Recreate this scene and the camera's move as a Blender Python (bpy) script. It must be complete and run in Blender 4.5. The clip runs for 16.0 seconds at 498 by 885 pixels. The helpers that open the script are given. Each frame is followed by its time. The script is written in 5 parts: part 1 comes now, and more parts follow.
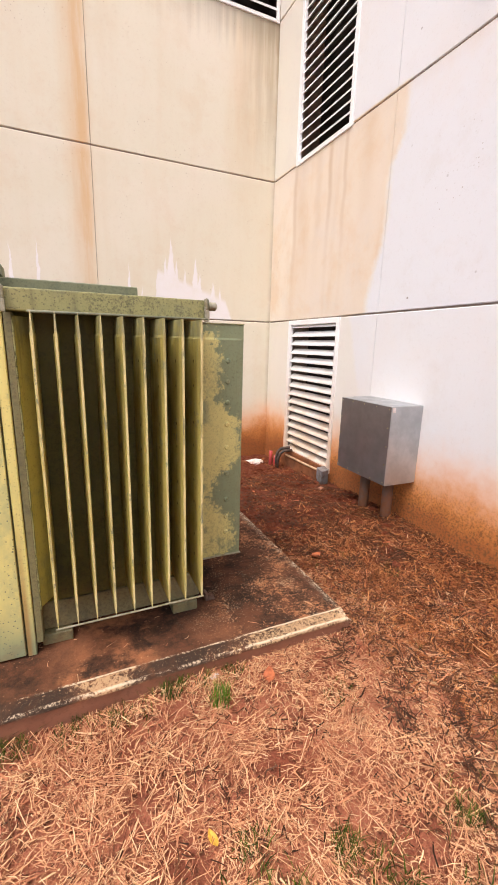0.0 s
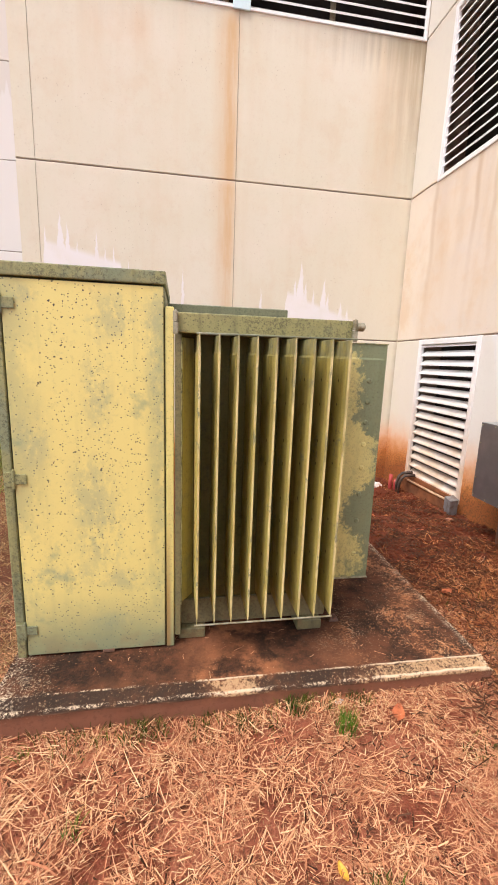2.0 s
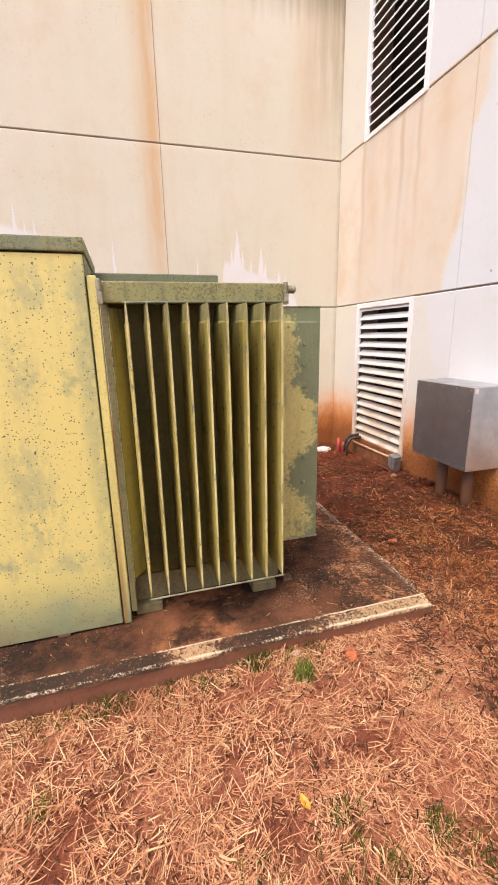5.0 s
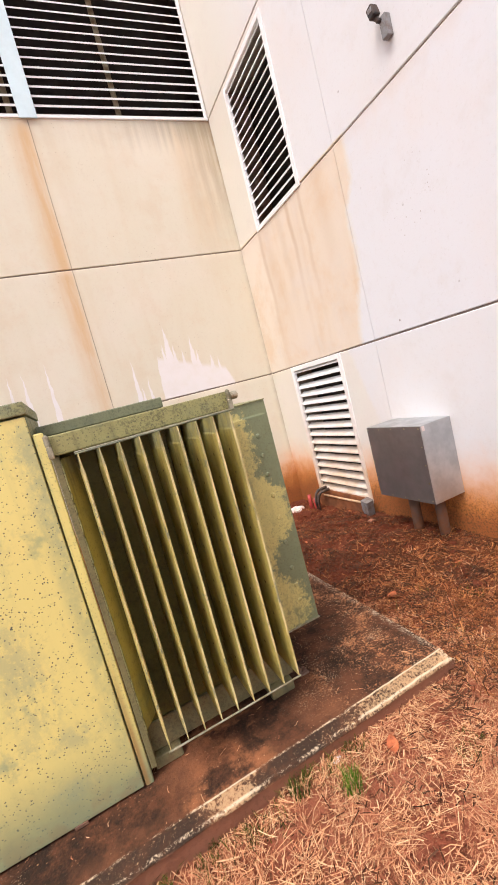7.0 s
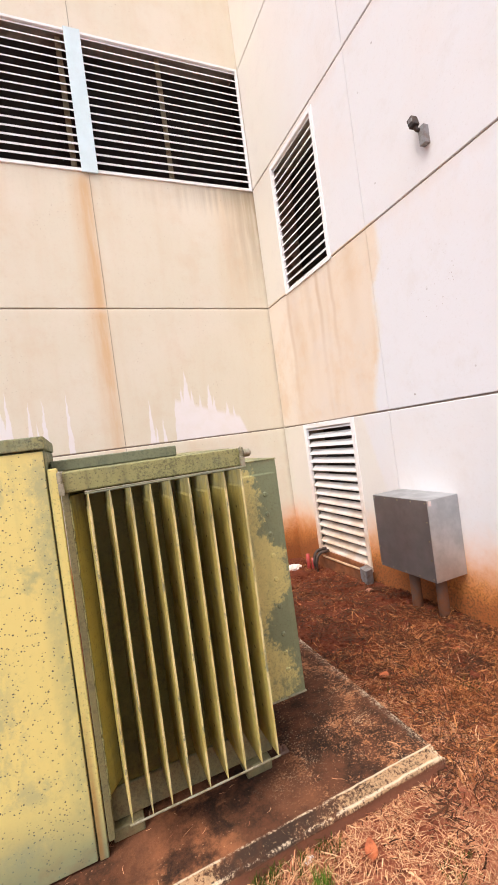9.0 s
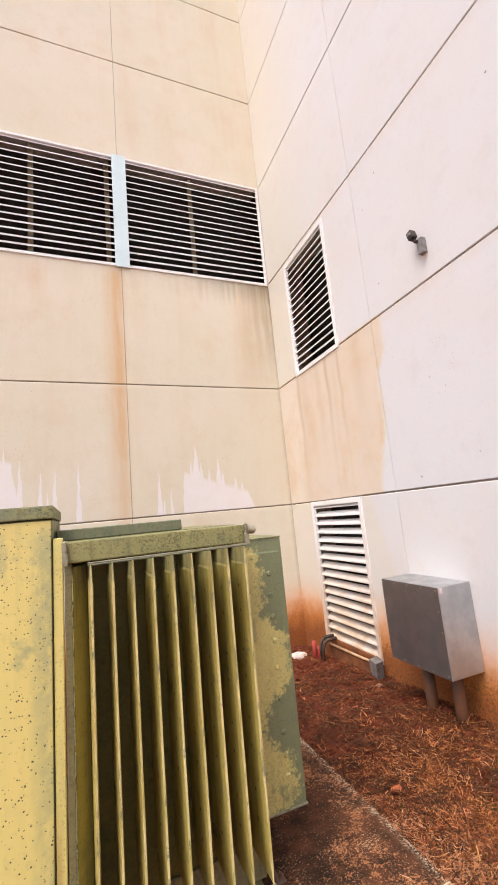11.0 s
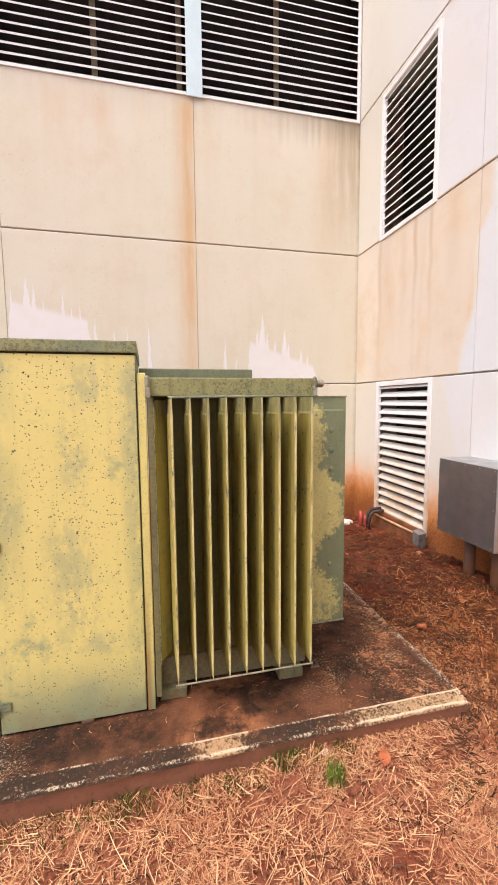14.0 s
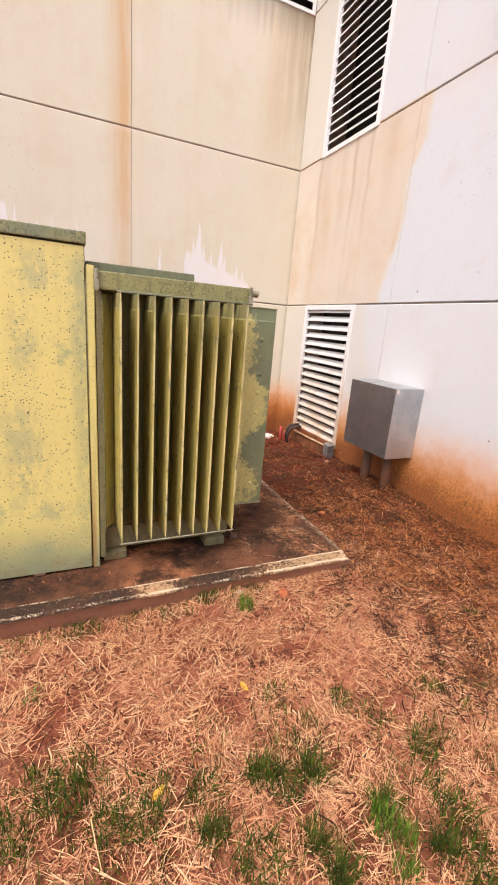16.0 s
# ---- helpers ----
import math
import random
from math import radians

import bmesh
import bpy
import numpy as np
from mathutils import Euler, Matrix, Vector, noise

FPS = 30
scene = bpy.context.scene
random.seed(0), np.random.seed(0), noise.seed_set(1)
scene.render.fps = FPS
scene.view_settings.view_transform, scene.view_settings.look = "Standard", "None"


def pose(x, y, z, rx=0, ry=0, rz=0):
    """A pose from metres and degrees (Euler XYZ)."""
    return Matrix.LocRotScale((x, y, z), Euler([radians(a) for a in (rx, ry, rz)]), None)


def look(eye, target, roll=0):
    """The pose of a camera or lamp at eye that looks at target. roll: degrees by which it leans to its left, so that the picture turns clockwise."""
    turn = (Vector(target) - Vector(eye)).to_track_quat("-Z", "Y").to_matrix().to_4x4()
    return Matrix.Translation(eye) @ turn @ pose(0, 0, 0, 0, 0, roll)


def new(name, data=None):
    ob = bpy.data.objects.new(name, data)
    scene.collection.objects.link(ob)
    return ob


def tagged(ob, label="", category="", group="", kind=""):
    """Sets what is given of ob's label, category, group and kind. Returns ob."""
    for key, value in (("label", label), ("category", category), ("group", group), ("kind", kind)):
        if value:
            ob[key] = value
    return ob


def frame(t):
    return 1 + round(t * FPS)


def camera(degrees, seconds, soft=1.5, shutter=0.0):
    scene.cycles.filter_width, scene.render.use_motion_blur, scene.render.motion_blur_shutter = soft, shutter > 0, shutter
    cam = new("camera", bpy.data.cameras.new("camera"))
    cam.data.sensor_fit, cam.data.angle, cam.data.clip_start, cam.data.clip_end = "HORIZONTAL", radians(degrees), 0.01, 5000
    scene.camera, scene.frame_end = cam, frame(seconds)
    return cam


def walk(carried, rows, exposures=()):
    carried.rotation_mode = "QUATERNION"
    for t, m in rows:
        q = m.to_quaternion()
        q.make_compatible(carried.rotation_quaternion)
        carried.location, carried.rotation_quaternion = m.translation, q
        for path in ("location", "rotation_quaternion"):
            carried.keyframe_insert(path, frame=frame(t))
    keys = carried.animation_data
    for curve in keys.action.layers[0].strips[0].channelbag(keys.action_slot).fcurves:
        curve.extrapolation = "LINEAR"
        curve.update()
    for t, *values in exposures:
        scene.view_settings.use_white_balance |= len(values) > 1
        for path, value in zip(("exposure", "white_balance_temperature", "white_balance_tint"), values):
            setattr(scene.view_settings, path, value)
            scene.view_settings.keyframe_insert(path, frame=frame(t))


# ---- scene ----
cam = camera(62.0, 16.0, soft=1.7)
PATH = [
    (0, (0.359, 0.756, 1.543), (1.173, 2.524, 1.084), 1.5),
    (0.5, (0.273, 0.762, 1.561), (1.011, 2.589, 1.219), 1.8),
    (1, (0.242, 0.759, 1.566), (0.855, 2.639, 1.267), 1.5),
    (1.5, (0.227, 0.772, 1.548), (0.712, 2.685, 1.221), 1.5),
    (2, (0.203, 0.77, 1.543), (0.532, 2.703, 1.152), 2.0),
    (2.5, (0.169, 0.774, 1.519), (0.345, 2.716, 1.072), 2.4),
    (3, (0.141, 0.754, 1.512), (0.211, 2.693, 1.025), 2.7),
    (3.5, (0.142, 0.756, 1.514), (0.178, 2.688, 0.995), 2.5),
    (4, (0.165, 0.761, 1.517), (0.318, 2.685, 0.993), 1.8),
    (4.5, (0.224, 0.747, 1.52), (0.595, 2.644, 1.007), 0.5),
    (5, (0.262, 0.751, 1.508), (0.798, 2.611, 1.006), -1.2),
    (5.2, (0.255, 0.753, 1.508), (0.848, 2.597, 1.011), -1.9),
    (7.3, (0.271, 0.775, 1.746), (1.022, 2.615, 1.522), -15.5),
    (7.5, (0.266, 0.757, 1.767), (1.001, 2.603, 1.538), -15.3),
    (8, (0.26, 0.746, 1.778), (1.045, 2.567, 1.525), -13.0),
    (8.5, (0.258, 0.755, 1.773), (1.056, 2.578, 1.575), -10.5),
    (9, (0.253, 0.755, 1.769), (1.028, 2.598, 1.753), -7.6),
    (9.5, (0.273, 0.734, 1.75), (1.021, 2.575, 1.977), -5.1),
    (9.7, (0.267, 0.72, 1.766), (1.015, 2.55, 2.067), -4.4),
    (11.8, (0.246, 0.701, 1.779), (1.009, 2.519, 2.117), -6.3),
    (12, (0.248, 0.71, 1.767), (1.007, 2.533, 2.082), -6.4),
    (12.5, (0.253, 0.717, 1.758), (0.987, 2.562, 1.999), -6.6),
    (13, (0.258, 0.717, 1.75), (0.933, 2.594, 1.889), -6.0),
    (13.5, (0.163, 0.73, 1.673), (0.705, 2.655, 1.643), -3.5),
    (14, (0.18, 0.69, 1.623), (0.653, 2.623, 1.424), -0.5),
    (14.5, (0.207, 0.656, 1.608), (0.726, 2.564, 1.307), 1.6),
    (15, (0.242, 0.605, 1.585), (0.872, 2.469, 1.229), 3.2),
    (15.5, (0.087, 0.526, 1.582), (0.834, 2.333, 1.163), 4.4),
    (16, (0.03, 0.388, 1.541), (0.831, 2.138, 0.995), 4.7),
]
walk(cam, [(t, look(eye, target, roll)) for t, eye, target, roll in PATH], exposures=[(0.0, 0.92, 6500, 10), (9.0, 0.93, 6500, 10), (10.5, 0.85, 6550, 10), (12.0, 0.73, 6600, 10), (13.0, 0.72, 6600, 10), (13.6, 0.80, 6550, 10), (14.2, 0.91, 6500, 10), (15.0, 0.92, 6500, 10), (16.0, 0.88, 6500, 10)])

# ---- world and light: a bright overcast day ----
world = bpy.data.worlds.new("overcast")
world.use_nodes = True
scene.world = world
wn = world.node_tree.nodes
sky = wn.new("ShaderNodeTexSky")
sky.sky_type, sky.sun_disc = "NISHITA", False
sky.sun_elevation, sky.sun_rotation = radians(60), radians(234)
sky.dust_density, sky.air_density, sky.ozone_density = 4.0, 1.0, 0.6
world.node_tree.links.new(sky.outputs[0], wn["Background"].inputs[0])
wn["Background"].inputs[1].default_value = 0.14
sun = new("sun", bpy.data.lights.new("sun", "SUN"))
sun.data.energy, sun.data.angle, sun.data.color = 1.0, radians(28), (1.0, 0.97, 0.93)
sun.matrix_world = look((-5.5, -4.0, 12.0), (0, 0, 0))

# ---- plan ----
WX, WY, WF = 3.24, 6.40, 11.3          # right wall, back wall, far white wall
JOINTS = [-0.4, 1.87, 3.71, 5.53, 7.36, 9.14, 10.97, 12.8]
PAD_TOP, CAB_Y = 0.115, 2.645


# ---- small builders ----
def box(bm, x0, x1, y0, y1, z0, z1, bevel=0.0, seg=1):
    made = bmesh.ops.create_cube(bm, size=1.0)["verts"]
    for v in made:
        v.co = ((x0 + x1) / 2 + v.co.x * (x1 - x0), (y0 + y1) / 2 + v.co.y * (y1 - y0), (z0 + z1) / 2 + v.co.z * (z1 - z0))
    if bevel:
        edges = {e for v in made for e in v.link_edges}
        bmesh.ops.bevel(bm, geom=list(edges), offset=bevel, segments=seg, affect="EDGES", profile=0.6)
    return bm


def solid(x0, x1, y0, y1, z0, z1, bevel=0.0, seg=1):
    return box(bmesh.new(), x0, x1, y0, y1, z0, z1, bevel, seg)


def rod(bm, a, b, r, r2=None, n=10):
    a, b = Vector(a), Vector(b)
    m = Matrix.Translation((a + b) / 2) @ (b - a).to_track_quat("Z", "Y").to_matrix().to_4x4()
    bmesh.ops.create_cone(bm, cap_ends=True, segments=n, radius1=r, radius2=r if r2 is None else r2, depth=(b - a).length, matrix=m)
    return bm


def tube(points, r, n=8):
    """A bent round bar along the points."""
    bm = bmesh.new()
    pts = [Vector(p) for p in points]
    rings = []
    for i, p in enumerate(pts):
        d = (pts[min(i + 1, len(pts) - 1)] - pts[max(i - 1, 0)]).normalized()
        q = d.to_track_quat("Z", "Y")
        rings.append([bm.verts.new(p + q @ Vector((r * math.cos(2 * math.pi * k / n), r * math.sin(2 * math.pi * k / n), 0))) for k in range(n)])
    for u, v in zip(rings, rings[1:]):
        for k in range(n):
            bm.faces.new((u[k], u[(k + 1) % n], v[(k + 1) % n], v[k]))
    bm.faces.new(rings[0][::-1])
    bm.faces.new(rings[-1])
    return bm


def origin(ob):
    p = Vector((0, 0, 0))
    while ob:
        p = p + ob.location
        ob = ob.parent
    return p


def mesh_of(name, bm, material, smooth=False):
    me = bpy.data.meshes.new(name)
    bmesh.ops.recalc_face_normals(bm, faces=bm.faces)
    bm.to_mesh(me)
    bm.free()
    me.materials.append(material)
    if smooth:
        me.polygons.foreach_set("use_smooth", [True] * len(me.polygons))
    return me


def part(name, bm, material, parent, label="", smooth=False):
    """One mesh object under a thing or a part; the bmesh is in world metres."""
    at = origin(parent)
    bm.transform(Matrix.Translation(-at))
    ob = new(name, mesh_of(name, bm, material, smooth))
    ob.parent = parent
    return tagged(ob, label)


def thing(name, place, label, category, group="", kind=""):
    ob = new(name)
    ob.location = place
    ob.empty_display_size = 0.1
    return tagged(ob, label, category, group, kind)


def lone(name, bm, material, label, category="", group="", kind="", smooth=False, place=None):
    """A thing that is a single mesh."""
    if place is not None:
        bm.transform(Matrix.Translation(-Vector(place)))
    ob = new(name, mesh_of(name, bm, material, smooth))
    if place is not None:
        ob.location = place
    return tagged(ob, label, category, group, kind)


# ---- materials ----
class Mat:
    """A node material with short calls for its nodes."""

    def __init__(self, name, rough=0.8, metal=0.0):
        self.m = bpy.data.materials.new(name)
        self.m.use_nodes = True
        self.t = self.m.node_tree
        self.b = self.t.nodes["Principled BSDF"]
        self.b.inputs["Roughness"].default_value = rough
        self.b.inputs["Metallic"].default_value = metal
        self.geo = self.t.nodes.new("ShaderNodeNewGeometry")
        sep = self.t.nodes.new("ShaderNodeSeparateXYZ")
        self.t.links.new(self.geo.outputs["Position"], sep.inputs[0])
        self.pos = self.geo.outputs["Position"]
        self.x, self.y, self.z = sep.outputs

    def put(self, socket, value):
        if isinstance(value, bpy.types.NodeSocket):
            self.t.links.new(value, socket)
        elif isinstance(value, tuple) and len(value) == 3 and socket.type == "RGBA":
            socket.default_value = (*value, 1)
        else:
            socket.default_value = value

    def math(self, op, a, b=0.0, clamp=False):
        n = self.t.nodes.new("ShaderNodeMath")
        n.operation, n.use_clamp = op, clamp
        self.put(n.inputs[0], a)
        self.put(n.inputs[1], b)
        return n.outputs[0]

    def add(self, a, b): return self.math("ADD", a, b)
    def mul(self, a, b): return self.math("MULTIPLY", a, b)
    def sub(self, a, b): return self.math("SUBTRACT", a, b)
    def most(self, a, b): return self.math("MAXIMUM", a, b)

    def step(self, v, lo, hi, a=0.0, b=1.0):
        n = self.t.nodes.new("ShaderNodeMapRange")
        n.interpolation_type = "SMOOTHSTEP"
        for k, w in zip(("Value", "From Min", "From Max", "To Min", "To Max"), (v, lo, hi, a, b)):
            self.put(n.inputs[k], w)
        return n.outputs[0]

    def vec(self, x, y, z):
        n = self.t.nodes.new("ShaderNodeCombineXYZ")
        for s, v in zip(n.inputs, (x, y, z)):
            self.put(s, v)
        return n.outputs[0]

    def stretch(self, sx, sy, sz, of=None):
        n = self.t.nodes.new("ShaderNodeVectorMath")
        n.operation = "MULTIPLY"
        self.put(n.inputs[0], of or self.pos)
        n.inputs[1].default_value = (sx, sy, sz)
        return n.outputs[0]

    def noise(self, scale, detail=3.0, of=None, rough=0.55, distort=0.0):
        n = self.t.nodes.new("ShaderNodeTexNoise")
        self.put(n.inputs["Vector"], of or self.pos)
        n.inputs["Scale"].default_value, n.inputs["Detail"].default_value = scale, detail
        n.inputs["Roughness"].default_value, n.inputs["Distortion"].default_value = rough, distort
        return n.outputs[0]

    def cells(self, scale, of=None, out="Distance"):
        n = self.t.nodes.new("ShaderNodeTexVoronoi")
        self.put(n.inputs["Vector"], of or self.pos)
        n.inputs["Scale"].default_value = scale
        return n.outputs[out]

    def mix(self, f, a, b):
        n = self.t.nodes.new("ShaderNodeMix")
        n.data_type = "RGBA"
        self.put(n.inputs[0], f)
        self.put(n.inputs[6], a)
        self.put(n.inputs[7], b)
        return n.outputs[2]

    def done(self, colour, bump=None, strength=0.3, depth=0.01, rough=None):
        self.put(self.b.inputs["Base Color"], colour)
        if rough is not None:
            self.put(self.b.inputs["Roughness"], rough)
        if bump is not None:
            n = self.t.nodes.new("ShaderNodeBump")
            n.inputs["Strength"].default_value, n.inputs["Distance"].default_value = strength, depth
            self.put(n.inputs["Height"], bump)
            self.t.links.new(n.outputs[0], self.b.inputs["Normal"])
        return self.m


CREAM, WASHED, CLAY = (0.70, 0.652, 0.525), (0.69, 0.69, 0.722), (0.25, 0.062, 0.014)


def clay_splash(k, colour, top=0.55):
    """Red soil thrown up against the foot of a wall."""
    wob = k.add(k.mul(k.noise(1.3, 3), 0.50), k.mul(k.noise(9, 5, rough=0.65), 0.20))
    h = k.sub(k.z, wob)
    colour = k.mix(k.step(h, top + 0.16, -0.02, 0, 0.70), colour, (0.78, 0.38, 0.16))
    colour = k.mix(k.step(h, top - 0.11, -0.10, 0, 0.95), colour, (0.56, 0.190, 0.034))
    colour = k.mix(k.mul(k.step(h, 0.22, -0.05), k.step(k.noise(16, 6, rough=0.7), 0.46, 0.64, 0, 0.6)), colour, (0.62, 0.25, 0.06))
    colour = k.mix(k.step(k.add(h, k.mul(k.sub(k.noise(24, 5, rough=0.7), 0.5), 0.28)), 0.04, -0.26, 0, 0.75), colour, CLAY)
    return k.mix(k.mul(k.step(h, 0.16, -0.16), k.step(k.noise(55, 6, rough=0.75), 0.48, 0.58, 0, 0.75)), colour, (0.11, 0.055, 0.016))


def painted_concrete(k, u, colour):
    """Faint weathering of a coated concrete panel: blotches, soft runs, pores."""
    streak = k.noise(1.0, 4, k.vec(k.mul(u, 3.2), 2.0, k.mul(k.z, 0.40)), 0.6)
    colour = k.mix(k.step(streak, 0.42, 0.78, 0, 0.30), colour, (0.64, 0.49, 0.32))
    colour = k.mix(k.step(k.noise(0.9, 5, rough=0.62), 0.40, 0.66, 0, 0.38), colour, (0.76, 0.69, 0.60))
    colour = k.mix(k.step(k.noise(2.6, 6, rough=0.68), 0.48, 0.70, 0, 0.30), colour, (0.66, 0.53, 0.38))
    colour = k.mix(k.step(k.noise(34, 5, rough=0.75), 0.52, 0.70, 0, 0.16), colour, (0.50, 0.40, 0.29))
    speck = k.mul(k.step(k.cells(22), 0.15, 0.08), k.step(k.noise(2.3, 4), 0.50, 0.66, 0, 0.6))
    colour = k.mix(speck, colour, (0.34, 0.25, 0.18))
    pit = k.step(k.cells(3.1), 0.035, 0.02)
    return k.mix(k.mul(pit, k.step(k.noise(2.3), 0.5, 0.62, 0, 0.6)), colour, (0.16, 0.12, 0.10))


def make_back_wall():
    k = Mat("beige_coated_concrete", 0.85)
    colour = painted_concrete(k, k.x, CREAM)
    # rust run under the louvre's centre post, hard against the joint, and fainter runs beside it
    for cx, half, top_z, end_z, amount in ((0.80, 0.11, 5.6, 1.6, 0.58), (0.76, 0.22, 5.6, 1.8, 0.42), (-0.22, 0.17, 5.5, 4.3, 0.40), (-0.75, 0.25, 5.5, 4.0, 0.22), (2.80, 0.40, 5.55, 3.0, 0.22)):
        off = k.math("ABSOLUTE", k.sub(k.add(k.x, k.mul(k.sub(k.noise(1.2, 3, k.vec(0.0, cx, k.z)), 0.5), 0.05)), cx))
        run = k.mul(k.step(off, half, half * 0.1), k.mul(k.step(k.z, end_z, end_z + 1.4, 0.5 if end_z < 2 else 0.0, 1.0), k.step(k.z, top_z, top_z - 0.3)))
        run = k.mul(run, k.step(k.noise(2.0, 5, k.vec(k.mul(k.x, 6.0), 0.0, k.mul(k.z, 0.7)), 0.62), 0.25, 0.62, 0.40, 1.0))
        colour = k.mix(k.mul(run, amount), colour, (0.62, 0.375, 0.16))
    # patches washed clean from above the low joint, each with runs that end in points
    wx = k.add(k.x, k.add(k.mul(k.sub(k.noise(1.0, 3, k.vec(0.0, k.mul(k.x, 4.0), k.mul(k.z, 7.0))), 0.5), 0.05), k.mul(k.sub(k.noise(28, 4, rough=0.7), 0.5), 0.022)))
    broad_a = k.math("MINIMUM", k.sub(2.42, k.mul(k.sub(wx, 1.7), 0.34)), k.math("MINIMUM", k.add(1.9, k.mul(k.sub(wx, 1.56), 13.0)), k.add(1.9, k.mul(k.sub(2.63, wx), 2.6))))
    broad_b = k.math("MINIMUM", k.sub(2.80, k.mul(k.add(wx, 1.1), 0.22)), k.math("MINIMUM", k.add(1.9, k.mul(k.add(wx, 1.45), 13.0)), k.add(1.9, k.mul(k.sub(-0.40, wx), 6.0))))
    top = k.most(broad_a, broad_b)
    for cx, tip, slope in ((1.71, 2.62, 9), (1.785, 2.85, 8), (1.86, 2.60, 9), (1.97, 2.50, 8), (2.11, 2.66, 9), (2.17, 2.47, 8), (2.36, 2.36, 5), (2.46, 2.30, 8), (1.25, 2.50, 15), (1.31, 2.14, 13), (1.41, 2.24, 14),
                           (-1.38, 3.02, 12), (-1.21, 3.18, 8), (-1.13, 3.08, 11), (-1.02, 2.90, 12), (-0.80, 3.01, 12), (-0.70, 2.84, 12), (-0.60, 2.86, 13), (-0.52, 2.62, 13), (-0.43, 2.72, 15), (-0.20, 2.58, 16), (-0.12, 2.32, 15), (-0.04, 2.60, 17), (0.235, 2.66, 20)):
        top = k.most(top, k.sub(tip, k.mul(k.math("ABSOLUTE", k.sub(wx, cx)), float(slope))))
    wash = k.mul(k.step(k.sub(k.z, top), 0.03, -0.06), k.step(k.z, 1.85, 1.88))
    colour = k.mix(k.mul(wash, k.step(k.noise(5, 5, rough=0.65), 0.25, 0.6, 0.72, 0.97)), colour, (0.80, 0.765, 0.765))
    # mould under the louvre sill; below it, streaked stain and painted corner shade
    fall = k.noise(1.0, 4, k.vec(k.mul(k.x, 7.0), 0.0, k.mul(k.z, 0.5)), 0.62)
    stain_shade_run = k.mul(k.mul(k.step(k.x, 2.55, 3.18), k.step(fall, 0.34, 0.66, 0.2, 1.0)), k.mul(k.step(k.z, 3.2, 5.3), k.step(k.z, 5.54, 5.50)))
    colour = k.mix(k.mul(stain_shade_run, 0.62), colour, (0.33, 0.235, 0.125))
    mould = k.mul(k.step(k.add(k.z, k.mul(k.noise(1.0, 4, k.vec(k.mul(k.x, 11.0), 0.0, 0.0)), 0.7)), 5.40, 5.95), k.mul(k.step(k.z, 5.60, 5.52), k.step(k.x, 1.3, 3.0, 0.15, 1.0)))
    colour = k.mix(k.mul(mould, 0.6), colour, (0.16, 0.125, 0.08))
    # occlusion in the corner, painted as a broken dark strip
    corner_shade = k.mul(k.step(k.x, 3.17, 3.24), k.step(k.noise(1.0, 4, k.vec(0.0, 0.0, k.mul(k.z, 3.0))), 0.35, 0.6, 0.3, 0.8))
    colour = k.mix(k.mul(k.mul(corner_shade, k.step(k.z, 5.56, 5.50)), k.step(k.z, 5.5, 4.6, 0.9, 0.4)), colour, (0.24, 0.18, 0.11))
    # sill drip line stained along the joint under each panel
    for jz in (1.87, 3.71):
        drip = k.mul(k.step(k.sub(jz, k.z), 0.10, 0.0), k.step(k.z, jz + 0.003, jz - 0.003))
        colour = k.mix(k.mul(drip, 0.35), colour, (0.80, 0.72, 0.60))
    colour = clay_splash(k, colour, 0.35)
    return k.done(colour, k.add(k.noise(60, 4), k.mul(k.noise(7, 3), 0.8)), 0.16, 0.004)


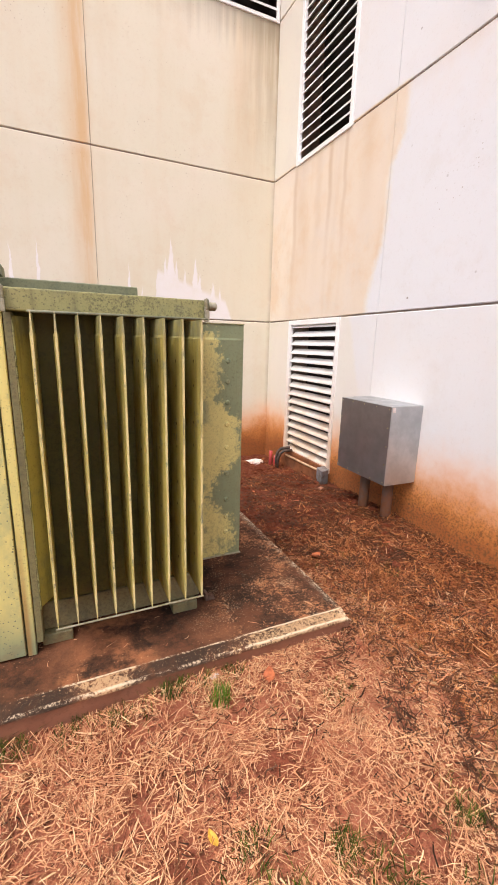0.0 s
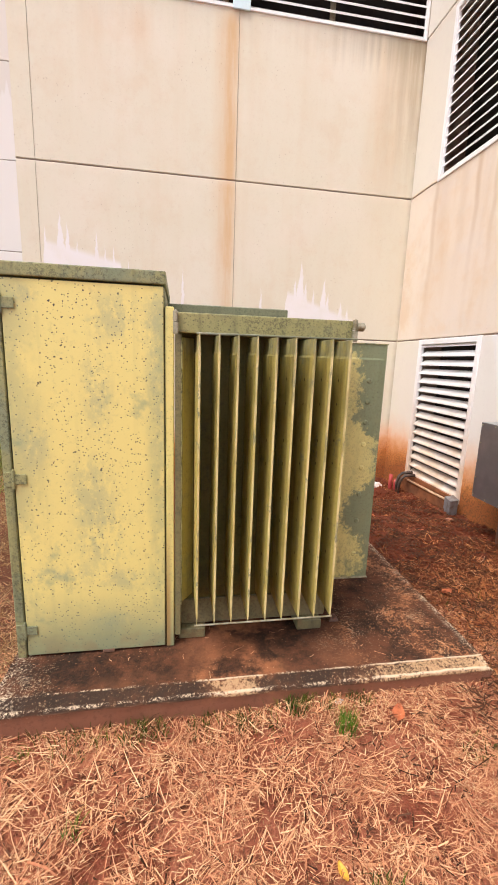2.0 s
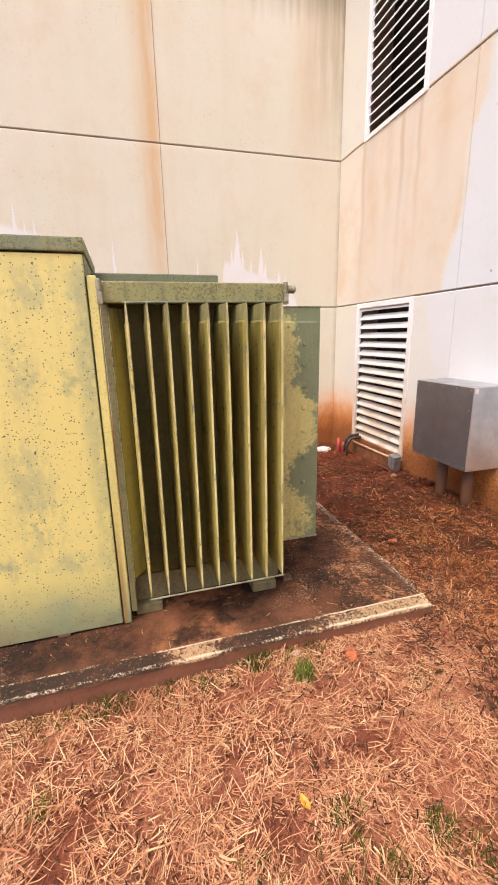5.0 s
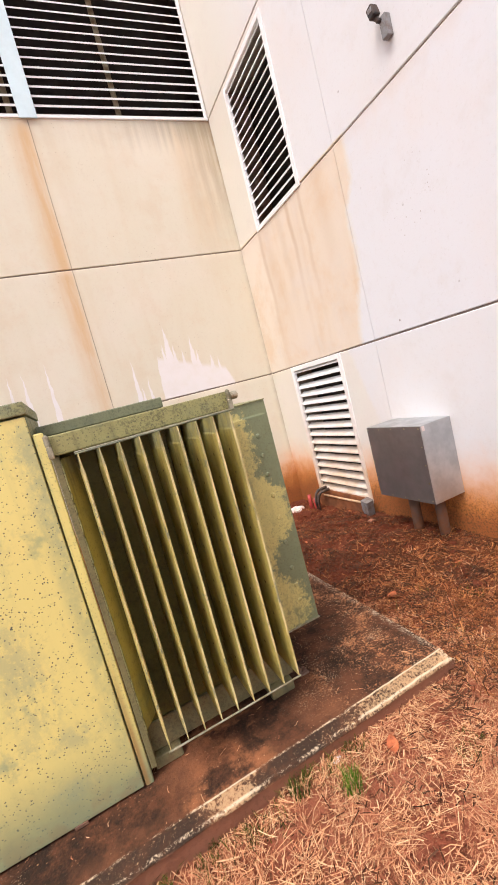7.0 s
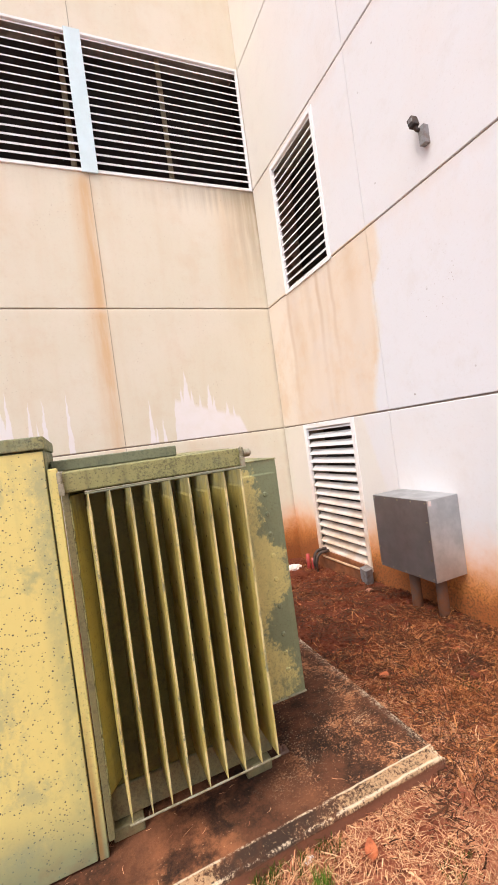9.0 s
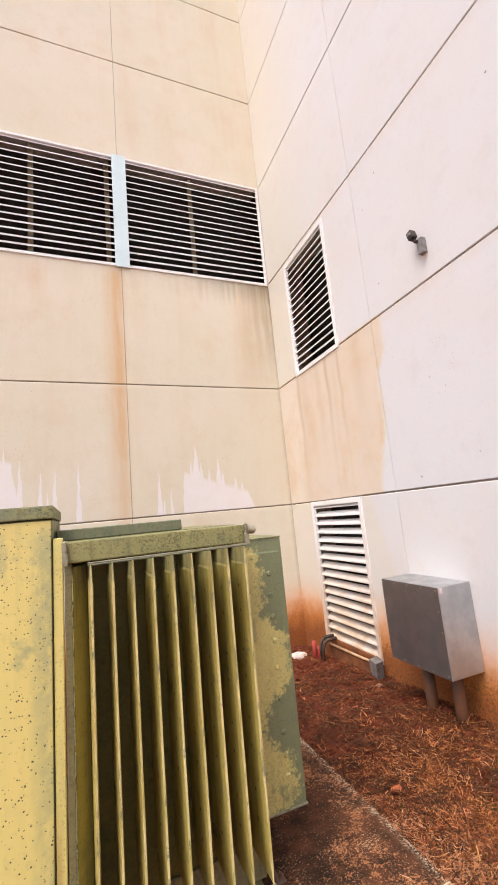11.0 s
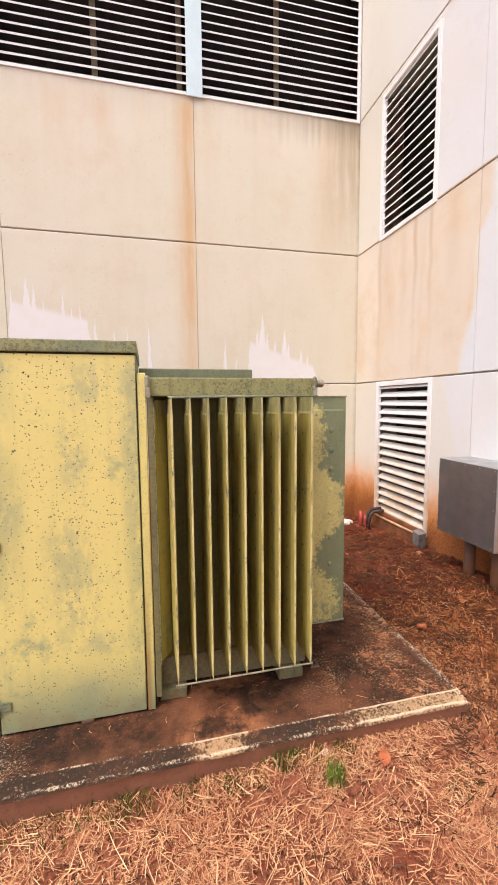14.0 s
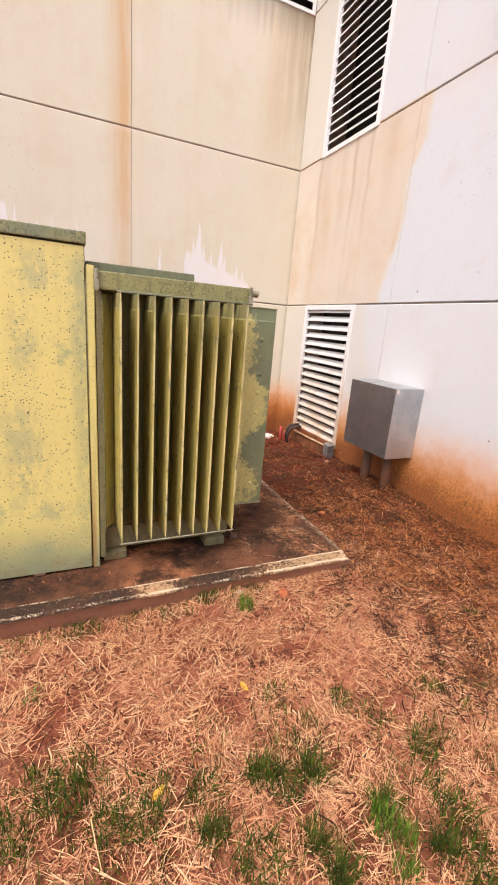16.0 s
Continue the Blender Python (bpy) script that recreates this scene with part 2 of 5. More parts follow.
def make_right_wall():
    k = Mat("washed_coated_concrete", 0.8)
    edge = k.add(k.y, k.add(k.mul(k.sub(k.noise(3.2, 5, rough=0.65), 0.5), 0.12), k.mul(k.sub(k.noise(24, 5, rough=0.7), 0.5), 0.09)))
    # the old cream coat: a field below the louvre, kept back from the joint low down and lapping over it at the top
    mid_edge = k.add(k.add(edge, k.mul(k.step(k.z, 2.75, 1.90), -0.19)), k.mul(k.step(k.add(k.z, k.mul(k.noise(7, 4), 0.25)), 3.22, 3.50), 0.14))
    mid = k.mul(k.step(mid_edge, 3.97, 4.10), k.mul(k.step(k.z, 3.745, 3.72), k.step(k.z, 1.86, 1.88)))
    low_edge = k.sub(edge, k.sub(4.46, k.mul(k.sub(1.83, k.z), 0.30)))
    low = k.mul(k.math("ADD", k.step(low_edge, -0.04, 0.05, 0.10, 0.55), k.step(k.y, 5.6, 6.0, 0.0, 0.35)), k.step(k.z, 1.88, 1.86))
    high = k.mul(k.step(k.z, 3.70, 3.72), k.step(edge, 4.2, 6.2, 0.05, 0.70))
    mask = k.math("ADD", k.add(k.mul(mid, 0.78), low), high, True)
    colour = k.mix(mask, WASHED, k.mix(mid, CREAM, (0.705, 0.575, 0.425)))
    colour = k.mix(k.mul(mid, k.step(k.add(k.y, k.mul(k.sub(k.noise(2.5, 4), 0.5), 0.2)), 5.74, 5.86, 0.0, 0.45)), colour, (0.76, 0.69, 0.59))
    cloud = k.noise(1.7, 6, rough=0.68)
    colour = k.mix(k.mul(k.step(cloud, 0.44, 0.68, 0, 0.5), mid), colour, (0.66, 0.47, 0.29))
    run = k.noise(1.0, 4, k.vec(0.0, k.mul(k.y, 4.0), k.mul(k.z, 0.45)), 0.6)
    colour = k.mix(k.mul(k.step(run, 0.5, 0.72, 0, 0.3), mid), colour, (0.60, 0.44, 0.28))
    for cy, half, amount in ((5.78, 0.07, 0.50), (5.62, 0.20, 0.22), (5.02, 0.06, 0.50), (4.74, 0.05, 0.38), (5.25, 0.10, 0.20), (4.40, 0.16, 0.15)):
        off = k.math("ABSOLUTE", k.sub(k.add(k.y, k.mul(k.sub(k.noise(1.5, 3, k.vec(0.0, cy, k.z)), 0.5), 0.12)), cy))
        drop = k.mul(k.step(off, half, half * 0.1), k.mul(k.step(k.z, 2.2, 3.5, 0.15, 1.0), mid))
        colour = k.mix(k.mul(drop, amount), colour, (0.47, 0.31, 0.17))
    colour = k.mix(k.step(k.noise(0.8, 5, rough=0.62), 0.42, 0.68, 0, 0.45), colour, (0.70, 0.635, 0.60))
    colour = k.mix(k.step(k.noise(3.3, 6, rough=0.7), 0.50, 0.72, 0, 0.22), colour, (0.58, 0.53, 0.49))
    colour = k.mix(k.step(k.noise(40, 5, rough=0.75), 0.54, 0.70, 0, 0.14), colour, (0.44, 0.38, 0.33))
    pores = k.mul(k.step(k.cells(24), 0.17, 0.08), k.mul(k.step(k.noise(1.4, 4), 0.52, 0.64), k.mul(k.step(k.z, 3.6, 2.6, 0.15, 0.75), k.step(k.z, 1.85, 1.95))))
    colour = k.mix(pores, colour, (0.36, 0.30, 0.26))
    speck = k.step(k.cells(3.4), 0.045, 0.02)
    colour = k.mix(k.mul(speck, k.step(k.noise(1.7), 0.44, 0.54, 0, 0.8)), colour, (0.17, 0.13, 0.11))
    # drip stains below the open joint
    for jz in (3.71, 5.53):
        weep = k.mul(k.step(k.add(k.sub(jz, k.z), k.mul(k.noise(1.0, 3, k.vec(0.0, k.mul(k.y, 6.0), 0.0)), 0.25)), 0.28, 0.10), k.step(k.z, jz + 0.003, jz - 0.003))
        colour = k.mix(k.mul(weep, 0.28), colour, (0.66, 0.52, 0.40))
    colour = clay_splash(k, colour, 0.42)
    return k.done(colour, k.add(k.noise(55, 4), k.mul(k.noise(6, 3), 0.8)), 0.16, 0.004)


def make_far_wall():
    k = Mat("white_coated_concrete", 0.85)
    drip = k.add(6.5, k.mul(k.sub(k.noise(1.0, 2, k.vec(k.mul(k.x, 3.4), 0.0, 0.0)), 0.5), 4.2))
    old = k.step(k.sub(k.z, drip), -0.05, 0.08)
    colour = k.mix(k.mul(old, 0.4), (0.72, 0.69, 0.685), (0.58, 0.52, 0.44))
    colour = k.mix(k.step(k.noise(0.7, 4), 0.45, 0.7, 0, 0.25), colour, (0.74, 0.66, 0.58))
    return k.done(clay_splash(k, colour, 0.22), k.noise(50, 4), 0.1, 0.004)


def make_paint(name, base, faded, dark, fade, dots, rough=0.55, streaks=0.2, grime=0.35, patch_scale=3.2, mottle=0.0):
    """Old equipment enamel: chalky patches, mildew and pin-head dark spots."""
    k = Mat(name, rough)
    patch = k.step(k.add(k.noise(patch_scale, 7, rough=0.66), k.mul(k.noise(22, 4), 0.22)), 0.72 - fade, 0.86 - fade)
    if name.startswith("peeling"):
        rim = 1.085
        for cz, half, out in ((1.03, 0.26, 0.16), (0.47, 0.20, 0.13), (1.42, 0.18, 0.035)):
            rim = k.add(rim, k.step(k.math("ABSOLUTE", k.sub(k.z, cz)), half, half * 0.3, 0.0, out))
        ragged = k.add(k.mul(k.sub(k.noise(6.0, 6, rough=0.6), 0.5), 0.16), k.mul(k.sub(k.noise(30, 6, rough=0.75), 0.5), 0.17))
        ragged = k.add(ragged, k.mul(k.sub(k.noise(15, 8, rough=0.8), 0.5), 0.20))
        patch = k.most(k.step(k.add(k.sub(k.x, rim), ragged), -0.022, 0.028), k.step(k.add(k.z, ragged), 1.56, 1.60))
        bare = k.mul(k.step(k.noise(10, 8, k.stretch(1, 1, 0.6), 0.78), 0.52, 0.60), k.most(k.step(k.x, 1.10, 1.04, 0.0, 0.8), k.step(k.z, 0.62, 0.40, 0.25, 0.7)))
        patch = k.most(patch, bare)
    colour = k.mix(k.mul(patch, 0.85), base, faded)
    run = k.noise(1.0, 4, k.stretch(22, 22, 1.2))
    colour = k.mix(k.step(run, 0.5, 0.75, 0, streaks), colour, dark)
    dirt = k.step(k.noise(38, 5, rough=0.7), 0.54, 0.68, 0, grime)
    colour = k.mix(dirt, colour, dark)
    if mottle:
        worn = k.mul(k.step(k.noise(75, 6, rough=0.8), 0.48, 0.60), k.step(k.noise(4.5, 4), 0.34, 0.6, 0.25, 1.0))
        colour = k.mix(k.mul(worn, mottle), colour, dark)
    if dots:
        where = k.step(k.noise(2.4, 3), 0.26, 0.40, 0.5, 1.0)
        for size, big, share in ((44, 0.21, 0.40), (72, 0.26, 0.38), (27, 0.12, 0.45), (58, 0.21, 0.36)):
            jig = k.t.nodes.new("ShaderNodeVectorMath")
            jig.operation = "ADD"
            k.put(jig.inputs[0], k.pos)
            k.put(jig.inputs[1], k.vec(k.mul(k.noise(50, 2), 0.012), 0.0, k.mul(k.noise(47, 2), 0.014)))
            at = jig.outputs[0]
            spot = k.step(k.cells(size, at), big, big * 0.55)
            keep = k.step(k.cells(size, at, "Color"), share, share + 0.03)
            colour = k.mix(k.mul(k.mul(spot, keep), k.mul(where, dots)), colour, (0.055, 0.05, 0.035))
    if name.startswith("yellowed"):
        # mildew bloom along the hinge side and the free edge; darker grey-green towards the foot
        rim = k.most(k.step(k.x, -0.30, -0.52), k.mul(k.step(k.x, 0.03, 0.11), k.step(k.x, 0.15, 0.135)))
        rim = k.mul(rim, k.step(k.add(k.noise(5, 6, k.stretch(1, 1, 0.5), 0.68), k.mul(k.noise(40, 4), 0.25)), 0.46, 0.74))
        rim = k.most(rim, k.mul(k.step(k.add(k.z, k.mul(k.noise(4.5, 6, rough=0.65), 0.5)), 0.86, 0.34), 0.6))
        colour = k.mix(k.mul(rim, 0.5), colour, (0.25, 0.30, 0.18))
        foot = k.step(k.add(k.z, k.mul(k.noise(3.5, 6, rough=0.65), 0.30)), 0.62, 0.20)
        colour = k.mix(k.mul(foot, 0.85), colour, (0.185, 0.225, 0.15))
        cloud = k.add(k.noise(10, 7, k.stretch(1, 1, 0.6), 0.72), k.mul(k.noise(60, 5, rough=0.7), 0.30))
        for bx, bz, rx, rz in ((-0.05, 1.70, 0.19, 0.11), (-0.42, 1.77, 0.07, 0.05), (-0.15, 1.40, 0.07, 0.24), (-0.42, 1.18, 0.09, 0.16), (-0.19, 0.95, 0.12, 0.18), (-0.14, 0.72, 0.16, 0.20), (-0.34, 0.54, 0.20, 0.06), (-0.05, 0.50, 0.20, 0.06), (-0.12, 0.28, 0.12, 0.06), (0.10, 1.50, 0.05, 0.50)):
            reach = k.math("SQRT", k.add(k.math("POWER", k.mul(k.math("ABSOLUTE", k.sub(k.x, bx)), 1 / rx), 2.0), k.math("POWER", k.mul(k.math("ABSOLUTE", k.sub(k.z, bz)), 1 / rz), 2.0)))
            bloom = k.mul(k.step(reach, 1.25, 0.25), k.step(cloud, 0.55, 0.76))
            colour = k.mix(k.mul(bloom, 0.42), colour, (0.23, 0.29, 0.21))
        bleed = k.mul(k.step(k.math("ABSOLUTE", k.sub(k.x, 0.146)), 0.022, 0.004), k.step(k.add(k.z, k.mul(k.noise(3, 4), 0.8)), 1.35, 0.5))
        colour = k.mix(k.mul(bleed, 0.7), colour, (0.34, 0.16, 0.045))
    if name.startswith("olive"):
        worn = k.mul(k.step(k.y, 2.505, 2.496), k.step(k.noise(14, 5, k.stretch(1, 1, 0.35)), 0.36, 0.56, 0.25, 1.0))
        colour = k.mix(k.mul(worn, 0.85), colour, (0.70, 0.60, 0.29))
        chipped = k.mul(k.step(k.y, 2.512, 2.500), k.step(k.noise(26, 6, k.stretch(1, 1, 0.25), 0.7), 0.55, 0.64, 0, 0.75))
        colour = k.mix(chipped, colour, (0.16, 0.17, 0.11))
        weld = k.step(k.add(k.z, k.mul(k.noise(20, 3), 0.05)), 1.575, 1.605)
        colour = k.mix(k.mul(weld, k.step(k.noise(30, 4), 0.35, 0.6, 0.2, 0.7)), colour, (0.30, 0.29, 0.17))
        grimy = k.mul(k.step(k.z, 1.15, 1.55), k.step(k.noise(1.0, 5, k.stretch(30, 30, 3.0), 0.65), 0.46, 0.64, 0, 0.5))
        colour = k.mix(grimy, colour, (0.14, 0.13, 0.055))
        lichen = k.mul(k.step(k.noise(6, 3), 0.60, 0.66), k.step(k.noise(48, 6, rough=0.75), 0.48, 0.56, 0, 0.75))
        colour = k.mix(lichen, colour, (0.15, 0.17, 0.12))
    # rust bleeding in a few spots near the foot
    foot = k.mul(k.step(k.z, 0.30, 0.12), k.step(k.noise(9, 4), 0.45, 0.62))
    colour = k.mix(k.mul(foot, 0.25), colour, (0.25, 0.10, 0.04))
    return k.done(colour, k.add(k.noise(90, 3), k.mul(k.noise(9, 2), 1.5)), 0.14, 0.003, k.step(k.noise(14, 3), 0.3, 0.7, rough - 0.1, rough + 0.15))


def make_pad():
    k = Mat("stained_concrete", 0.9)
    grime, fine, chip = k.noise(5.0, 9, rough=0.72), k.noise(38, 6, rough=0.75), k.noise(95, 5, rough=0.8)
    wob = k.mul(k.sub(k.noise(6, 4), 0.5), 0.5)
    colour = k.mix(k.step(k.add(k.mul(grime, 0.7), k.mul(fine, 0.3)), 0.40, 0.60), (0.112, 0.045, 0.023), (0.026, 0.016, 0.011))
    # clay washed out from under the tank
    mid = k.math("ABSOLUTE", k.sub(k.add(k.x, wob), 0.46))
    clay = k.mul(k.step(mid, 0.34, 0.05), k.step(k.add(k.noise(7, 6, rough=0.7), k.mul(fine, 0.35)), 0.55, 0.80))
    colour = k.mix(k.mul(clay, 0.9), colour, (0.34, 0.135, 0.060))
    colour = k.mix(k.mul(k.step(k.noise(2.1, 5), 0.50, 0.66), k.step(mid, 1.1, 0.3, 0.15, 0.6)), colour, (0.21, 0.085, 0.042))
    # lichen: sparse and pale towards one end, dense and rusty at the other
    ends = k.step(k.add(k.x, wob), 0.85, 1.35)
    rusty = k.mul(k.step(k.add(k.add(k.mul(fine, 0.5), k.mul(chip, 0.55)), k.mul(k.noise(4, 4), 0.4)), 0.755, 0.83), ends)
    colour = k.mix(k.mul(rusty, 0.8), colour, (0.44, 0.19, 0.085))
    crumb = k.mul(k.step(k.cells(60), 0.24, 0.12), k.mul(k.step(k.cells(60, None, "Color"), 0.55, 0.58), k.step(k.noise(3.5, 4), 0.40, 0.60, 0.1, 1.0)))
    colour = k.mix(k.mul(crumb, 0.8), colour, (0.50, 0.27, 0.14))
    pale = k.mul(k.step(k.add(chip, k.mul(k.noise(6, 4), 0.4)), 0.80, 0.86), k.most(k.step(k.add(k.x, k.mul(k.y, 0.3)), 0.60, 0.15), k.mul(ends, 0.7)))
    colour = k.mix(k.mul(pale, 0.85), colour, (0.62, 0.47, 0.30))
    # the black band along the chamfer, with a worn pale arris on each side of it
    broad = k.noise(9, 5, rough=0.7)
    line = k.mul(k.sub(k.noise(11, 4), 0.5), 0.012)
    yy = k.add(k.y, line)
    band = k.mul(k.step(yy, 2.410, 2.395), k.step(k.z, 0.070, 0.085))
    bright = k.most(k.mul(k.step(k.math("ABSOLUTE", k.sub(k.add(k.x, k.mul(wob, 0.45)), 0.47)), 0.16, 0.03), 0.75), k.step(k.add(k.x, wob), 0.85, 1.4, 0.0, 0.75))
    colour = k.mix(k.mul(k.mul(band, k.step(broad, 0.30, 0.55, 0.45, 0.9)), k.sub(1.0, k.mul(bright, 0.7))), colour, (0.036, 0.024, 0.017))
    speck = k.add(k.add(k.mul(chip, 0.7), k.mul(fine, 0.45)), k.mul(bright, 0.20))
    colour = k.mix(k.mul(k.mul(band, k.step(speck, 0.63, 0.75)), 0.75), colour, (0.50, 0.32, 0.175))
    for y0, wide in ((2.403, 0.007), (2.346, 0.008)):
        near = k.mul(k.step(k.math("ABSOLUTE", k.sub(yy, y0)), wide, wide * 0.2), k.step(k.z, 0.066, 0.082))
        hit = k.step(k.add(k.add(k.mul(chip, 0.6), k.mul(broad, 0.55)), k.mul(bright, 0.16)), 0.56, 0.66)
        colour = k.mix(k.mul(k.mul(near, hit), 0.85), colour, (0.66, 0.52, 0.36))
    corner = k.mul(k.most(k.step(k.x, -0.42, -0.58), k.step(k.x, 1.66, 1.73)), k.step(k.add(chip, k.mul(broad, 0.5)), 0.76, 0.84))
    colour = k.mix(k.mul(corner, 0.85), colour, (0.66, 0.53, 0.38))
    # soil-splashed upright face
    low = k.add(k.z, k.mul(k.sub(k.noise(8, 4), 0.5), 0.05))
    side = k.mul(k.step(k.z, 0.082, 0.072), k.step(low, 0.085, 0.03, 0.55, 1.0))
    colour = k.mix(side, colour, (0.25, 0.108, 0.064))
    colour = k.mix(k.mul(k.step(k.z, 0.08, 0.07), k.step(fine, 0.52, 0.64, 0, 0.35)), colour, (0.10, 0.05, 0.032))
    k.b.inputs["Specular IOR Level"].default_value = 0.15
    return k.done(colour, k.add(k.noise(70, 5), k.mul(grime, 1.2)), 0.5, 0.008)


def make_soil():
    k = Mat("red_clay_soil", 0.95)
    colour = k.mix(k.step(k.noise(3.0, 6, rough=0.65), 0.35, 0.7), (0.28, 0.078, 0.040), (0.50, 0.178, 0.100))
    # fine dark pits paint shadow gaps under the straw
    colour = k.mix(k.step(k.noise(25, 5, rough=0.7), 0.48, 0.68, 0, 0.8), colour, (0.075, 0.025, 0.012))
    fresh = k.step(k.add(k.add(k.mul(k.x, 0.7), k.y), k.mul(k.noise(1.6, 3), 0.9)), 4.1, 5.3)
    colour = k.mix(k.mul(fresh, 0.8), colour, (0.115, 0.022, 0.008))
    chaff = k.step(k.noise(1.0, 3, k.stretch(180, 45, 60)), 0.60, 0.68)
    chaff2 = k.step(k.noise(1.0, 3, k.stretch(45, 180, 60)), 0.60, 0.68)
    bits = k.mul(k.most(chaff, chaff2), k.sub(1.0, k.mul(fresh, 0.7)))
    colour = k.mix(k.mul(bits, 0.6), colour, (0.44, 0.25, 0.12))
    # bare soil beside the cabinet, its shade painted in as darker brown
    soil_shade = k.mul(k.step(k.add(k.x, k.mul(k.noise(3.1, 4), 0.5)), -1.55, -1.0), k.step(k.x, -0.40, -0.45))
    soil_shade = k.mul(soil_shade, k.mul(k.step(k.add(k.y, k.mul(k.noise(2.7, 4), 0.6)), 2.7, 3.3), k.step(k.y, 5.4, 4.7)))
    colour = k.mix(k.mul(soil_shade, 0.9), colour, (0.115, 0.040, 0.020))
    lawn = k.step(k.sub(k.add(k.x, k.mul(k.sub(k.noise(1.4, 4), 0.5), 0.9)), k.mul(k.sub(k.y, 3.4), -0.12)), -1.4, -1.75)
    lawn = k.mul(lawn, k.step(k.add(k.y, k.mul(k.sub(k.noise(1.9, 4), 0.5), 1.2)), 2.4, 3.2))
    colour = k.mix(k.mul(lawn, 0.85), colour, k.mix(k.step(k.noise(2.4, 5, rough=0.65), 0.46, 0.6), (0.07, 0.085, 0.012), (0.12, 0.085, 0.022)))
    k.b.inputs["Specular IOR Level"].default_value = 0.2
    return k.done(colour, k.add(k.noise(22, 7, rough=0.75), k.mul(k.noise(140, 3), 0.4)), 1.0, 0.03)


def make_blades(name, tones, rough=0.7):
    """Dry or green stalks: each one takes its own tone."""
    k = Mat(name, rough)
    ramp = k.t.nodes.new("ShaderNodeValToRGB")
    k.put(ramp.inputs[0], k.geo.outputs["Random Per Island"])
    els = ramp.color_ramp.elements
    els[0].position, els[0].color = 0.0, (*tones[0], 1)
    els[1].position, els[1].color = 1.0, (*tones[-1], 1)
    for i, c in enumerate(tones[1:-1], 1):
        e = els.new(i / (len(tones) - 1))
        e.color = (*c, 1)
    c = k.mix(k.step(k.noise(60, 3), 0.4, 0.7, 0, 0.2), ramp.outputs[0], tones[0])
    c = k.mix(k.step(k.noise(2.6, 4), 0.45, 0.7, 0, 0.35), c, tones[1])
    c = k.mix(k.step(k.noise(8.5, 5), 0.50, 0.68, 0, 0.45), c, tones[1])
    c = k.mix(k.step(k.noise(5.1, 5), 0.56, 0.72, 0, 0.3), c, tones[0])
    k.b.inputs["Specular IOR Level"].default_value = 0.2
    return k.done(c)


def make_plain(name, colour, worn, rough=0.5, metal=0.0, scale=12.0, bump=0.1):
    k = Mat(name, rough, metal)
    c = k.mix(k.step(k.add(k.noise(scale, 5), k.mul(k.noise(scale * 6, 3), 0.3)), 0.5, 0.85), colour, worn)
    return k.done(c, k.noise(scale * 8, 3), bump, 0.003, k.step(k.noise(scale * 2, 4), 0.3, 0.7, rough - 0.08, rough + 0.12))


def make_louvre_white():
    k = Mat("white_louvre_enamel", 0.45)
    c = k.mix(k.step(k.noise(4, 5), 0.5, 0.75, 0, 0.4), (0.82, 0.82, 0.82), (0.70, 0.65, 0.60))
    # low louvre tinted tan: mud, plus its shade put into the colour
    c = k.mix(k.mul(k.step(k.z, 1.95, 0.05, 0.0, 1.0), k.step(k.noise(6, 5), 0.25, 0.7, 0.45, 0.95)), c, (0.60, 0.42, 0.27))
    return k.done(c, k.noise(60, 2), 0.05, 0.002)


M_BACK, M_RIGHT, M_FAR = make_back_wall(), make_right_wall(), make_far_wall()
M_JOINT = make_plain("joint_sealant", (0.22, 0.18, 0.15), (0.32, 0.25, 0.19), 0.9)
YELLOW, OLIVE, SAGE = (0.73, 0.63, 0.225), (0.43, 0.355, 0.095), (0.20, 0.23, 0.14)
M_DOOR = make_paint("yellowed_enamel", YELLOW, (0.38, 0.40, 0.20), (0.24, 0.26, 0.15), 0.02, 1.0, 0.5, 0.10, 0.16)
M_EDGE = make_paint("yellowed_post_enamel", YELLOW, (0.40, 0.40, 0.20), (0.24, 0.26, 0.15), 0.02, 0.25, 0.5, 0.2, 0.2)
M_FIN = make_paint("olive_yellow_enamel", OLIVE, (0.30, 0.28, 0.11), (0.12, 0.10, 0.035), 0.02, 0.25, 0.5, 0.5, 0.3)
# tank olive darkened to carry the shade deep between the fins
M_TANK = make_paint("shade_darkened_tank_enamel", (0.17, 0.150, 0.032), (0.11, 0.10, 0.028), (0.045, 0.04, 0.010), 0.08, 0.2, 0.55, 0.4, 0.3, 3.2, 0.35)
M_LID = make_paint("grey_green_enamel", (0.29, 0.285, 0.125), SAGE, (0.055, 0.06, 0.035), 0.14, 0.3, 0.6, 0.4, 0.4, 3.2, 0.75)
M_SIDE = make_paint("peeling_green_enamel", (0.56, 0.50, 0.19), (0.125, 0.17, 0.11), (0.12, 0.13, 0.06), 0.20, 0.25, 0.6, 0.15, 0.25, 4.6, 0.38)
M_HEAD = make_paint("mildewed_olive_enamel", (0.30, 0.285, 0.115), (0.19, 0.195, 0.105), (0.05, 0.05, 0.025), 0.08, 0.5, 0.55, 0.4, 0.4, 3.0, 0.7)
M_TOP = make_paint("dark_cover_enamel", (0.17, 0.18, 0.105), (0.12, 0.135, 0.09), (0.05, 0.055, 0.035), 0.1, 0.2, 0.55, 0.3, 0.3, 3.2, 0.4)
M_SKIRT = make_paint("dark_olive_enamel", (0.20, 0.175, 0.080), (0.14, 0.13, 0.07), (0.06, 0.05, 0.03), 0.1, 0.2, 0.6, 0.35, 0.35, 4.0, 0.5)
M_DIMPLE = make_plain("dark_dimple_enamel", (0.10, 0.088, 0.030), (0.16, 0.14, 0.05), 0.7, 0, 30)
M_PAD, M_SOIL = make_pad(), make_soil()
